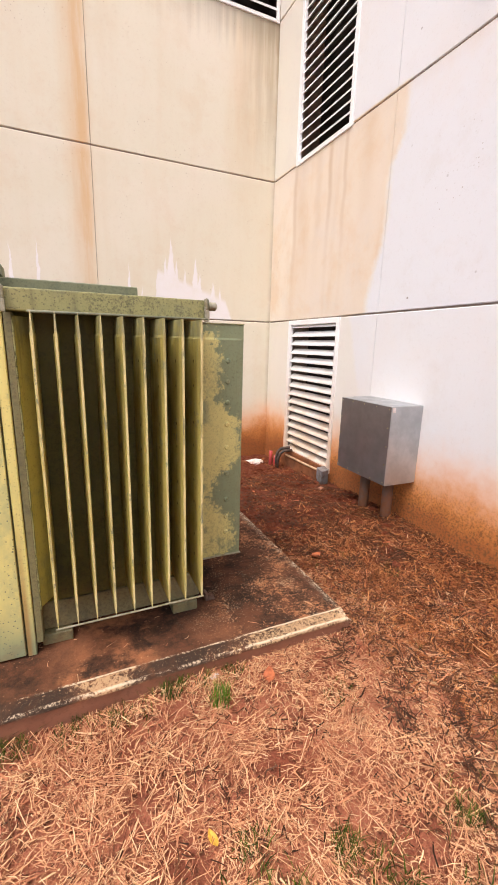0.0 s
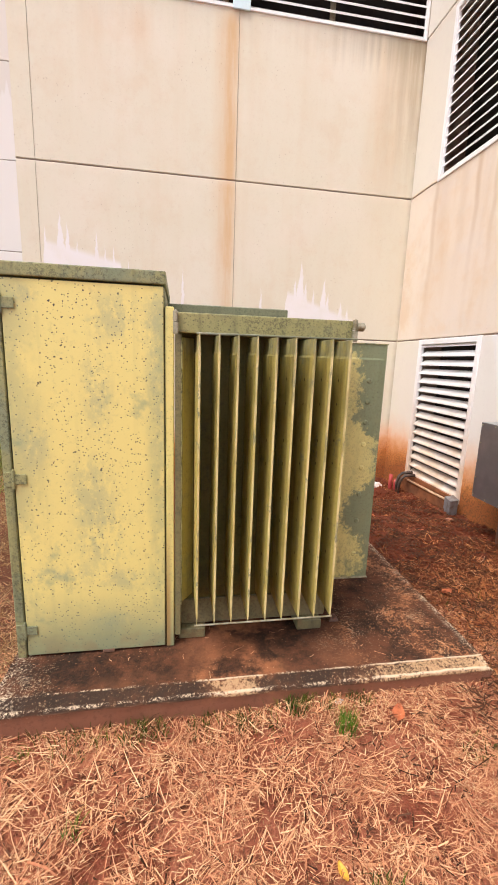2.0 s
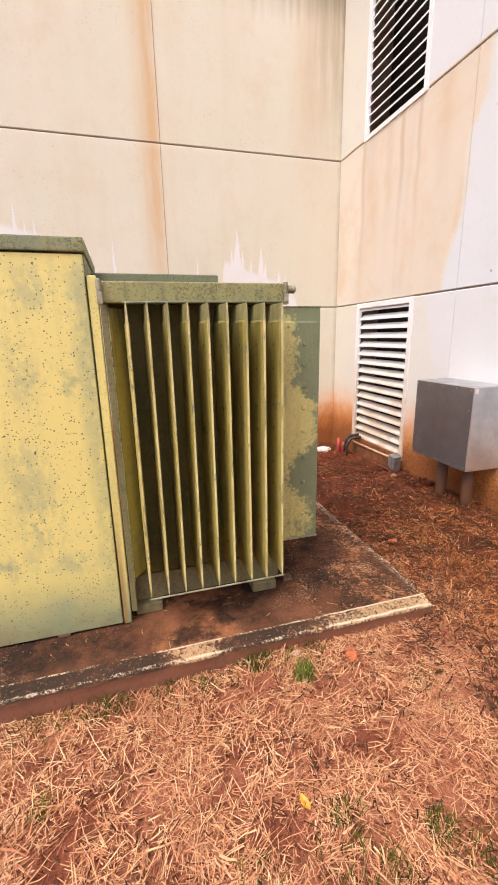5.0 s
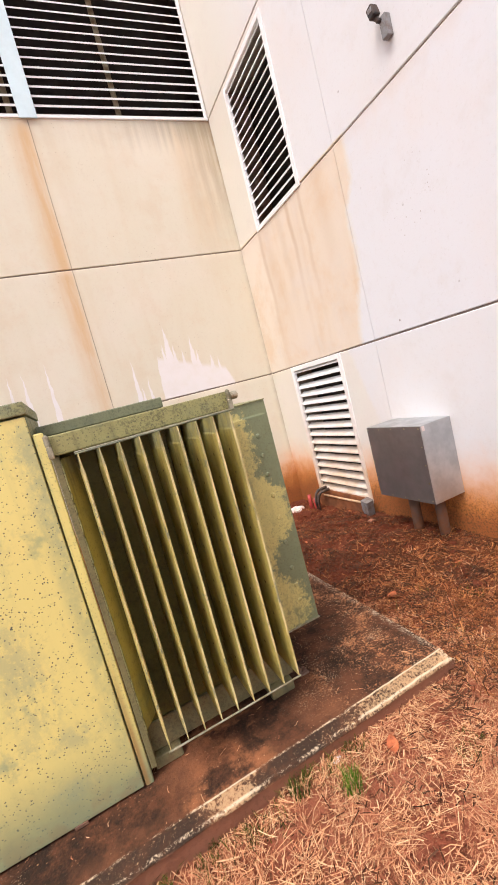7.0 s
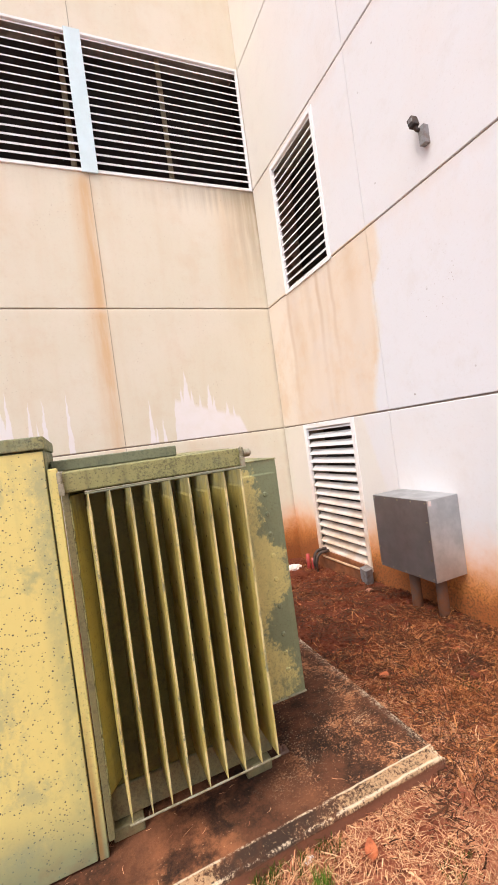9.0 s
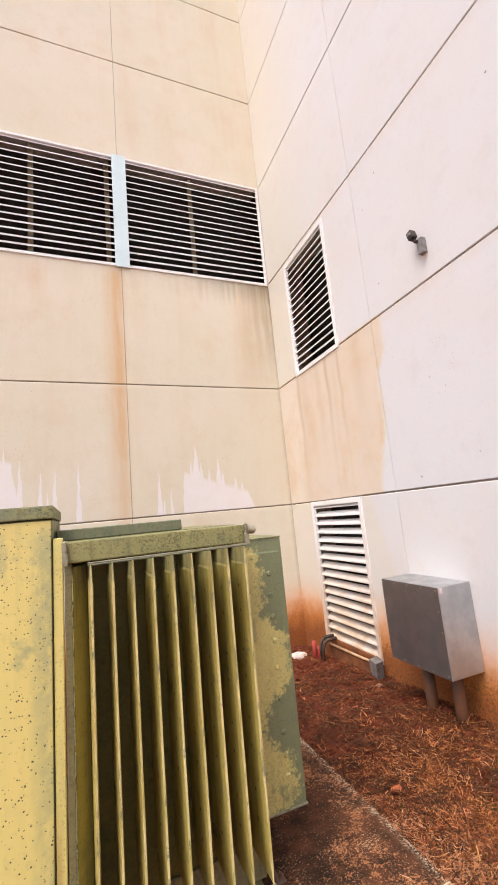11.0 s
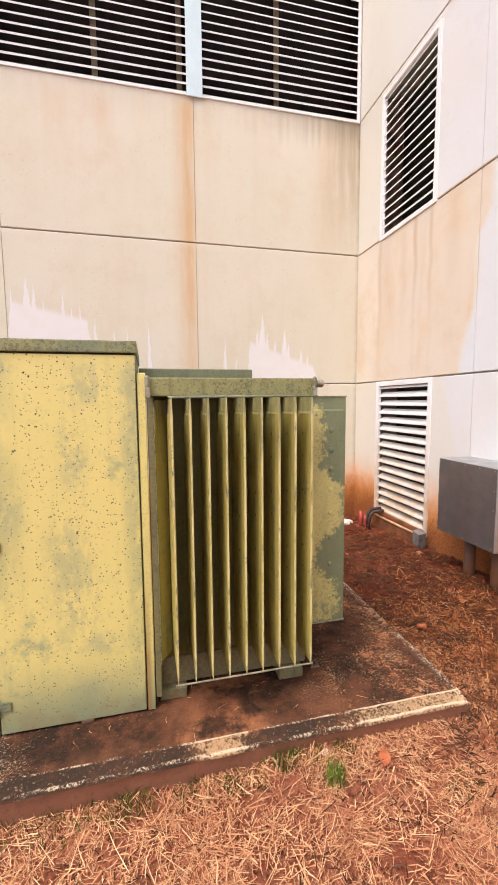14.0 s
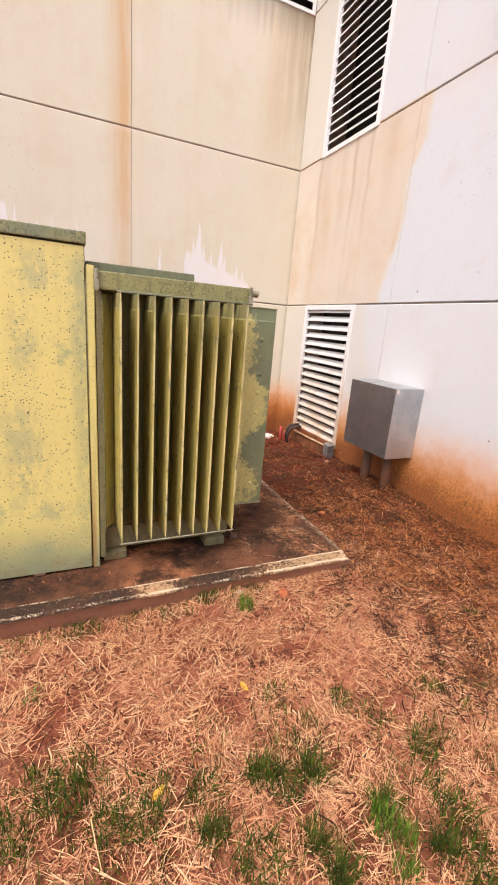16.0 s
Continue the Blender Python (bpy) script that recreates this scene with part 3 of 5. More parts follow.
M_STRAW = make_blades("dry_straw", [(0.12, 0.042, 0.020), (0.50, 0.190, 0.095), (0.70, 0.350, 0.178), (0.84, 0.55, 0.310), (0.76, 0.41, 0.205), (0.46, 0.160, 0.078)])
M_CHAFF = make_blades("orange_straw", [(0.035, 0.012, 0.004), (0.18, 0.050, 0.016), (0.56, 0.200, 0.062), (0.06, 0.018, 0.007), (0.66, 0.29, 0.105), (0.26, 0.066, 0.020), (0.035, 0.010, 0.004)])
M_HAY = make_blades("olive_hay", [(0.035, 0.020, 0.008), (0.22, 0.105, 0.040), (0.52, 0.31, 0.13), (0.13, 0.065, 0.024), (0.70, 0.47, 0.24), (0.30, 0.14, 0.055), (0.06, 0.030, 0.012)])
# dark old stalks whose colour doubles as shadow between the straw
M_GAP_SHADE = make_blades("gap_shade_stalks", [(0.030, 0.012, 0.006), (0.075, 0.028, 0.013), (0.16, 0.060, 0.028), (0.05, 0.020, 0.009)])
M_GRASS = make_blades("green_grass", [(0.020, 0.022, 0.002), (0.042, 0.050, 0.004), (0.085, 0.098, 0.007), (0.17, 0.165, 0.018)], 0.6)
M_TUFT = make_plain("tuft_grass", (0.024, 0.036, 0.004), (0.095, 0.120, 0.012), 0.6, 0, 25)
M_FRESH = make_plain("fresh_tuft_grass", (0.052, 0.112, 0.009), (0.18, 0.27, 0.03), 0.6, 0, 40)
for grass in (M_TUFT, M_FRESH):
    grass.node_tree.nodes["Principled BSDF"].inputs["Specular IOR Level"].default_value = 0.15
M_LAWN = make_blades("lawn_grass", [(0.032, 0.050, 0.005), (0.15, 0.20, 0.016), (0.31, 0.36, 0.035), (0.09, 0.12, 0.012), (0.54, 0.50, 0.18)], 0.6)
M_WHITE = make_louvre_white()
M_POST = make_plain("pale_blue_white_enamel", (0.64, 0.79, 0.84), (0.60, 0.74, 0.78), 0.4, 0, 5)
# near-black colour stands for the shade inside the louvres
M_DUCT_SHADE = make_plain("shade_black_louvre_interior", (0.018, 0.015, 0.015), (0.03, 0.026, 0.022), 0.95)
M_BRACE = make_plain("olive_steel_brace", (0.30, 0.28, 0.20), (0.20, 0.15, 0.09), 0.8)
M_GALV = make_plain("galvanised_steel", (0.50, 0.51, 0.52), (0.40, 0.41, 0.42), 0.36, 0.75, 4, 0.04)
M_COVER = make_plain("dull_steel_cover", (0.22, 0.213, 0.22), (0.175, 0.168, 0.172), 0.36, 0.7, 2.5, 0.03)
M_PIPE = make_plain("muddy_steel_pipe", (0.13, 0.075, 0.052), (0.20, 0.078, 0.034), 0.75, 0.0, 9)
M_RUSTBOARD = make_plain("rust_stained_sill", (0.24, 0.080, 0.026), (0.14, 0.050, 0.02), 0.9, 0, 6)
M_PALE = make_plain("pale_conduit", (0.62, 0.42, 0.26), (0.45, 0.24, 0.12), 0.6, 0, 8)
M_RED = make_plain("red_plastic_conduit", (0.42, 0.045, 0.04), (0.30, 0.06, 0.035), 0.5, 0, 14)
M_BLACK = make_plain("black_cable_rubber", (0.022, 0.020, 0.020), (0.10, 0.055, 0.035), 0.6, 0, 14)
M_GREYBOX = make_plain("grey_cast_box", (0.27, 0.27, 0.28), (0.20, 0.16, 0.14), 0.55, 0.3, 14)
M_SCRAP = make_plain("white_scrap", (0.82, 0.76, 0.74), (0.66, 0.50, 0.44), 0.6, 0, 14)
M_LEAF = make_plain("dry_orange_leaf", (0.52, 0.15, 0.055), (0.36, 0.10, 0.04), 0.7, 0, 40)
M_YLEAF = make_plain("yellow_leaf", (0.72, 0.42, 0.04), (0.55, 0.26, 0.04), 0.6, 0, 40)
M_ROCK = make_plain("clay_stone", (0.44, 0.20, 0.12), (0.30, 0.12, 0.07), 0.9, 0, 20, 0.4)
M_STEEL = make_plain("bright_worn_bolt", (0.36, 0.34, 0.25), (0.20, 0.17, 0.09), 0.5, 0.4, 25)


# ---- ground ----
def rise(x, y):
    """The height of the soil; works on arrays."""
    z = -0.018 + 0.008 * np.sin(2.3 * x + 1.0) * np.sin(1.9 * y + 0.4) + 0.006 * np.sin(7.1 * x - 2.0 * y) + 0.004 * np.sin(5.0 * y + 3.1 * x) + 0.003 * np.sin(17 * x + 9 * y) * np.sin(13 * y - 6 * x)
    dip = np.clip((y - 4.0) / 2.4, 0, 1) * np.clip((x - 1.6) / 1.2, 0, 1)
    lumps = np.clip((x - 1.75) / 0.5, 0, 1) * np.clip((y - 3.2) / 0.8, 0, 1) * (0.012 * np.sin(11 * x + 4 * y) * np.sin(9 * y - 5 * x) + 0.008 * np.sin(23 * x) * np.sin(19 * y))
    bank = 0.030 * np.clip((x + 0.1) / 0.8, 0, 1) * np.clip((2.2 - x) / 0.4, 0, 1) * np.exp(-((y - 2.3) / 0.22) ** 2)
    return z + bank - 0.11 * dip + lumps - 0.02 * np.clip((y - 8) / 3, 0, 1)


def sheet(name, verts, faces, material):
    me = bpy.data.meshes.new(name)
    me.from_pydata(verts, [], faces)
    me.materials.append(material)
    return new(name, me)


gx = np.concatenate([np.linspace(-300, -10, 16), np.arange(-8.5, -2.5, 0.25), np.arange(-2.5, 3.6, 0.045), np.linspace(5, 300, 16)])
gy = np.concatenate([np.linspace(-300, -4, 16), np.arange(-3, 0.5, 0.2), np.arange(0.5, 6.6, 0.045), np.arange(6.7, 12, 0.2), np.linspace(14, 300, 16)])
gu, gv = np.meshgrid(gx, gy)
gz = rise(gu, gv)
nx, ny = len(gx), len(gy)
idx = np.arange(nx * ny).reshape(ny, nx)
quads = np.stack([idx[:-1, :-1], idx[:-1, 1:], idx[1:, 1:], idx[1:, :-1]], -1).reshape(-1, 4)
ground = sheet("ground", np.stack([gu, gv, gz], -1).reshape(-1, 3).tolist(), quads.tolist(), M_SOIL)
ground.data.polygons.foreach_set("use_smooth", [True] * len(ground.data.polygons))
tagged(ground, "bare red clay ground with trampled dry straw", "ground", kind="structure")


# ---- walls ----
GAP = 0.008


def flat_panel(u0, u1, z0, z1, axis, plane, hole=None):
    """A precast panel on a wall; axis 'y': the wall faces -y, 'x': it faces -x. hole: (u0, u1, z0, z1)."""
    bm = bmesh.new()
    d, c, cu = 0.05, 0.006, 0.0008

    def put(u, z, w):
        return bm.verts.new((u, plane + w, z) if axis == "y" else (plane + w, u, z))

    def ring(a0, a1, b0, b1, w):
        return [put(a0, b0, w), put(a1, b0, w), put(a1, b1, w), put(a0, b1, w)]

    front = ring(u0 + cu, u1 - cu, z0 + c, z1 - c, 0.0)
    edge = ring(u0, u1, z0, z1, c)
    back = ring(u0, u1, z0, z1, d)
    for a, b in ((front, edge), (edge, back)):
        for i in range(4):
            bm.faces.new((a[i], a[(i + 1) % 4], b[(i + 1) % 4], b[i]))
    if hole:
        inner, deep = ring(*hole, 0.0), ring(*hole, d)
        for a, b in ((front, inner), (inner, deep)):
            for i in range(4):
                bm.faces.new((a[i], a[(i + 1) % 4], b[(i + 1) % 4], b[i]))
    else:
        bm.faces.new(front)
    return bm


def build_wall(name, axis, plane, cols, rows, material, openings, label, thick=0.30):
    """Backing slab round the openings, and a panel for each field of the joint grid."""
    u0, u1, z0, z1 = cols[0], cols[-1], rows[0], rows[-1]
    bm = bmesh.new()
    cuts_u = sorted({u0, u1, *[o[0] for o in openings], *[o[1] for o in openings]})
    cuts_z = sorted({z0, z1, *[o[2] for o in openings], *[o[3] for o in openings]})
    for a, b in zip(cuts_u, cuts_u[1:]):
        for c, d in zip(cuts_z, cuts_z[1:]):
            m, n = (a + b) / 2, (c + d) / 2
            if any(o[0] < m < o[1] and o[2] < n < o[3] for o in openings):
                continue
            if axis == "y":
                box(bm, a, b, plane + 0.016, plane + thick, c, d)
            else:
                box(bm, plane + 0.016, plane + thick, a, b, c, d)
    bmesh.ops.remove_doubles(bm, verts=bm.verts, dist=0.0005)
    wall = lone(name, bm, M_JOINT, label, "wall", kind="structure")
    for a, b in zip(cols, cols[1:]):
        for c, d in zip(rows, rows[1:]):
            inside = [o for o in openings if a - 0.02 <= o[0] and o[1] <= b + 0.02 and c - 0.02 <= o[2] and o[3] <= d + 0.02]
            if any(o[0] <= a + 0.1 and o[1] >= b - 0.1 and o[2] <= c + 0.1 and o[3] >= d - 0.1 for o in openings):
                continue
            part("panel", flat_panel(a + 0.0024, b - 0.0024, c + GAP, d - GAP, axis, plane, inside[0] if inside else None), material, wall)
    return wall


LOW = (4.68, 5.75, 0.10, 1.82)
MID = (4.70, 5.75, 3.73, 5.41)
UP_L, UP_R = (-1.44, 0.88, 5.53, 7.34), (0.88, 3.215, 5.53, 7.34)
build_wall("wall_back", "y", WY, [-1.65, -1.44, 0.88, 3.24], JOINTS, M_BACK, [UP_L, UP_R], "cream coated precast concrete wall with rust runs and washed patches")
TURN = Matrix.Translation((WX, WY, 0)) @ Matrix.Rotation(radians(-1.0), 4, "Z") @ Matrix.Translation((-WX, -WY, 0))


def on_right_wall(ob):
    """The right wall stands one degree off square; what hangs on it turns with it."""
    ob.matrix_basis = TURN @ ob.matrix_basis
    return ob


on_right_wall(build_wall("wall_right", "x", WX, [-8.0, -5.24, -2.92, -0.60, 1.72, 4.045, 6.40], JOINTS, M_RIGHT, [LOW, MID], "white washed precast concrete wall with red soil stains at its foot"))
build_wall("wall_far", "y", WF, [-13.2, -10.9, -8.58, -6.26, -3.94, -1.62], JOINTS, M_FAR, [], "white washed precast concrete wall beyond the lawn")
lone("wall_side", solid(-1.64, -1.40, WY + 0.31, WF - 0.001, -0.4, 12.8, 0.004), M_BACK, "cream coated concrete return wall", "wall", kind="structure")


lone("wall_corner", solid(3.2403, 3.62, WY + 0.0005, WY + 0.42, -0.4, 12.8, 0.002), M_BACK, "cream coated concrete return in the corner", "wall", kind="structure")


# ---- louvres ----
def louvre(name, axis, plane, u0, u1, z0, z1, count, label, edge=0.05, back=0.28, braces=(), foot=None, tall=1.0):
    """A wall louvre: frame, sloping blades, and the duct behind, its shade painted near-black."""
    def bx(a, b, w0, w1, c, d, bevel=0.003):
        return solid(a, b, plane + w0, plane + w1, c, d, bevel) if axis == "y" else solid(plane + w0, plane + w1, a, b, c, d, bevel)

    mid = (u0 + u1) / 2
    root = thing(name, (mid, plane, z0) if axis == "y" else (plane, mid, z0), label, "louvre", "wall louvres", "")
    for a, b, c, d in ((u0, u0 + edge, z0, z1), (u1 - edge, u1, z0, z1), (u0 + edge, u1 - edge, z1 - edge, z1), (u0 + edge, u1 - edge, z0, z0 + edge * 0.8)):
        part("frame", bx(a, b, -0.016, 0.028, c, d), foot if foot and d < z1 - 0.5 else M_WHITE, root)
    pitch = (z1 - z0 - 1.8 * edge - 0.035) / (count - 1)
    a, b = u0 + edge - 0.012, u1 - edge + 0.012
    for i in range(count):
        zc = z0 + 0.8 * edge + 0.012 + pitch * i
        prof = [(0.006, -0.012), (0.006, 0.004), (0.012, 0.008), (0.070, 0.060), (0.077, 0.060), (0.077, 0.055), (0.014, -0.001), (0.011, -0.012)]
        bm = bmesh.new()
        ends = []
        for u in (a, b):
            ends.append([bm.verts.new((u, plane + w, zc + h) if axis == "y" else (plane + w, u, zc + h)) for w, h in [(w_, h_ * (tall if h_ > 0.01 else 1.0)) for w_, h_ in prof]])
        n = len(prof)
        for k in range(n):
            bm.faces.new((ends[0][k], ends[0][(k + 1) % n], ends[1][(k + 1) % n], ends[1][k]))
        bm.faces.new(ends[0][::-1])
        bm.faces.new(ends[1])
        part("blade", bm, M_WHITE, root)
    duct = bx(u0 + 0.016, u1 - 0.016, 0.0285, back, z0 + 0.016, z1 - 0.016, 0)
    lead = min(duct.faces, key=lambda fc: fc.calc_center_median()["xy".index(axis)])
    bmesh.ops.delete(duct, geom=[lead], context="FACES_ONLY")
    part("duct", duct, M_DUCT_SHADE, root, "recess behind the blades, coloured near-black for its shade")
    for u in braces:
        part("brace", bx(u - 0.035, u + 0.035, 0.080, 0.095, z0 + edge, z1 - edge, 0.002), M_BRACE, root, "dull olive brace behind the blades")
    return root


louvre("wall_louvre", "y", WY, -1.43, 0.838, 5.50, 7.362, 17, "wide white metal wall louvre high beneath the upper panels", 0.036, braces=(-0.31, 0.72))
louvre("wall_louvre", "y", WY, 0.955, 3.228, 5.50, 7.362, 17, "wide white metal wall louvre high in the corner", 0.036, braces=(2.02,))
lone("louvre_post", solid(0.795, 0.999, WY - 0.034, WY - 0.0165, 5.485, 7.375, 0.004), M_POST, "pale blue-white metal post between two louvres", "post")
on_right_wall(louvre("wall_louvre", "x", WX, 4.665, 5.79, 3.69, 5.46, 17, "narrow white metal wall louvre high on the washed wall", 0.055))
on_right_wall(louvre("wall_louvre", "x", WX, 4.64, 5.79, 0.075, 1.865, 16, "white metal wall louvre at ground level, tanned by mud and painted shade", 0.06, foot=M_RUSTBOARD, tall=0.92))


# ---- concrete pad ----
def make_pad_mesh():
    x0, x1, y0, y1, z0 = -0.59, 1.735, 2.335, 4.25, -0.25
    bm = bmesh.new()
    xs = np.linspace(x0, x1, 60)
    prof = [(y0 + 0.012, z0), (y0 + 0.008, 0.0), (y0, 0.080), (y0 + 0.010, 0.092), (y0 + 0.058, PAD_TOP - 0.002), (y0 + 0.068, PAD_TOP), (y0 + 0.4, PAD_TOP), (y1, PAD_TOP), (y1, z0)]
    rows = []
    for i, x in enumerate(xs):
        row = []
        for j, (y, z) in enumerate(prof):
            chip = 0.006 if 1 <= j <= 5 else 0.0
            dy = chip * noise.noise(Vector((x * 9, j * 1.7, 0.3)))
            dz = chip * noise.noise(Vector((x * 11, j * 2.3, 5.0))) if 2 <= j <= 4 else 0.0
            dx = (0.02 if j in (3, 4, 5, 6) else 0.0) * (-1 if i == len(xs) - 1 else (1 if i == 0 else 0))
            row.append(bm.verts.new((x + dx, y + dy, z + dz)))
        rows.append(row)
    for a, b in zip(rows, rows[1:]):
        for j in range(len(prof) - 1):
            bm.faces.new((a[j], b[j], b[j + 1], a[j + 1]))
    bm.faces.new(rows[0])
    bm.faces.new(rows[-1][::-1])
    return bm


lone("equipment_pad", make_pad_mesh(), M_PAD, "low stained concrete equipment pad with chipped pale edges", "pad", place=(0.57, 3.2, -0.02))

# ---- transformer ----
tr = thing("transformer", (0.35, 3.0, PAD_TOP), "yellow-green weathered pad-mounted transformer with cooling fins on a concrete pad", "transformer")
C0, C1, CY1 = -0.552, 0.137, 3.35
body = bmesh.new()
box(body, C0 + 0.012, C1, CAB_Y + 0.022, CY1, PAD_TOP, 1.838, 0.004)
part("cabinet_body", body, M_LID, tr, "grey-green cabinet shell")
part("side_post", solid(C0, -0.513, CAB_Y, CAB_Y + 0.05, PAD_TOP, 1.775, 0.004), M_LID, tr)
part("side_post", solid(C0 + 0.004, -0.515, CAB_Y + 0.002, CAB_Y + 0.05, 1.785, 1.836, 0.003), M_LID, tr)
part("side_post", solid(0.1395, 0.177, CAB_Y + 0.004, CAB_Y + 0.06, PAD_TOP, 1.755, 0.004), M_EDGE, tr, "yellow corner post")
lid = bmesh.new()
box(lid, -0.560, 0.144, CAB_Y - 0.012, CY1 + 0.015, 1.840, 1.893, 0.006, 2)
part("cabinet_lid", lid, M_LID, tr, "grey-green overhanging lid with mildew spots")
door = part("cabinet_door", solid(-0.505, 0.133, CAB_Y - 0.002, CAB_Y + 0.02, 0.128, 1.832, 0.004, 2), M_DOOR, tr, "yellowed door with dark pin-head spots")
for hz in (1.735, 1.000, 0.262):
    h = bmesh.new()
    rod(h, (-0.507, CAB_Y - 0.009, hz - 0.042), (-0.507, CAB_Y - 0.009, hz + 0.042), 0.0065, n=12)
    box(h, -0.546, -0.508, CAB_Y - 0.010, CAB_Y - 0.0025, hz - 0.034, hz + 0.034, 0.002)
    box(h, -0.507, -0.455, CAB_Y - 0.010, CAB_Y - 0.0025, hz - 0.022, hz + 0.022, 0.002)
    rod(h, (-0.507, CAB_Y - 0.009, hz + 0.042), (-0.507, CAB_Y - 0.009, hz + 0.047), 0.005, 0.003, n=12)
    part("hinge", h, M_LID, door, "grey-green strap hinge")
latch = bmesh.new()
box(latch, -0.165, -0.11, CAB_Y - 0.010, CAB_Y - 0.003, 0.118, 0.134, 0.002)
part("door_clip", latch, M_PIPE, door, "rusty clip at the foot of the door")

clip = bmesh.new()
box(clip, 1.03, 1.085, 2.745, 2.80, PAD_TOP, PAD_TOP + 0.012, 0.003)
box(clip, 1.03, 1.045, 2.745, 2.80, PAD_TOP + 0.0125, PAD_TOP + 0.045, 0.003)
rod(clip, (1.066, 2.772, PAD_TOP + 0.0125), (1.066, 2.772, PAD_TOP + 0.03), 0.009, n=6)
part("anchor_clip", clip, M_PIPE, tr, "dark rusty anchor clip bolted to the pad")

# tank, covers and skids
TY, TX0, TX1, TB = 2.755, 0.179, 1.0, 0.170
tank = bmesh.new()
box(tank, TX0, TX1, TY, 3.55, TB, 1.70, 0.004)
part("tank", tank, M_TANK, tr, "olive-yellow steel tank, darkened for the shade between fins")
part("tank_skirt", solid(TX0 + 0.004, TX1 - 0.01, TY - 0.016, TY - 0.001, TB + 0.004, 0.315, 0.004), M_SKIRT, tr, "dingy grey-olive skirt at the foot of the tank")
flange = bmesh.new()
wedge = [flange.verts.new(p) for z_ in (0.345, 1.63) for p in ((0.211, 2.665, z_), (0.268, TY - 0.004, z_), (0.268, TY + 0.002, z_), (0.211, TY + 0.002, z_))]
for q in ((0, 1, 5, 4), (1, 2, 6, 5), (2, 3, 7, 6), (3, 0, 4, 7), (3, 2, 1, 0), (4, 5, 6, 7)):
    flange.faces.new([wedge[i] for i in q])
part("pressed_panel", flange, M_FIN, tr, "smooth yellow pressed panel beside the fins")
# flange takes the dark skirt paint to stand for its shaded strip
part("corner_flange", solid(TX0 + 0.002, 0.2105, 2.652, TY + 0.004, TB + 0.002, 1.646, 0.004), M_SKIRT, tr, "olive corner flange beside the fins, darkened for its shade")
bead = [(0.211 + 0.0006 * noise.noise(Vector((0.0, 3.1, z_ * 9))), 2.6555, z_) for z_ in np.linspace(0.34, 1.63, 60).tolist()]
part("weld_bead", tube(bead, 0.0040, 8), M_HEAD, tr, "rough weld bead", True)
head = bmesh.new()
box(head, TX0 + 0.008, 0.985, 2.632, TY + 0.05, 1.648, 1.733, 0.006, 2)
box(head, TX0 + 0.008, TX1, TY + 0.05, 3.56, 1.7005, 1.735, 0.004)
part("tank_header", head, M_HEAD, tr, "mildewed flange along the top of the tank")
part("top_cover", solid(0.147, 0.720, 2.812, 3.40, 1.7365, 1.787, 0.004), M_TOP, tr, "raised grey-green top cover")
for lx, side in ((0.188, -1), (0.992, 1)):
    lug = bmesh.new()
    rod(lug, (lx - 0.004, 2.617, 1.692), (lx - 0.004, 2.617, 1.735), 0.011, n=12)
    rod(lug, (lx - 0.004, 2.617, 1.735), (lx - 0.004, 2.617, 1.741), 0.008, 0.003, n=12)
    box(lug, lx - 0.014, lx + 0.008, 2.607, 2.631, 1.640, 1.690, 0.004, 2)
    if side > 0:
        rod(lug, (lx + 0.004, 2.618, 1.706), (lx + 0.036, 2.618, 1.706), 0.019, n=14)
        rod(lug, (lx + 0.036, 2.618, 1.706), (lx + 0.044, 2.618, 1.706), 0.019, 0.010, n=14)
    part("lifting_lug", lug, M_STEEL, tr, "worn metal lug")
for fx in (0.20, 0.83):
    sk = bmesh.new()
    box(sk, fx, fx + 0.135, 2.70, 3.5, PAD_TOP, TB, 0.004)
    part("skid", sk, M_SKIRT, tr, "steel skid channel under the tank")


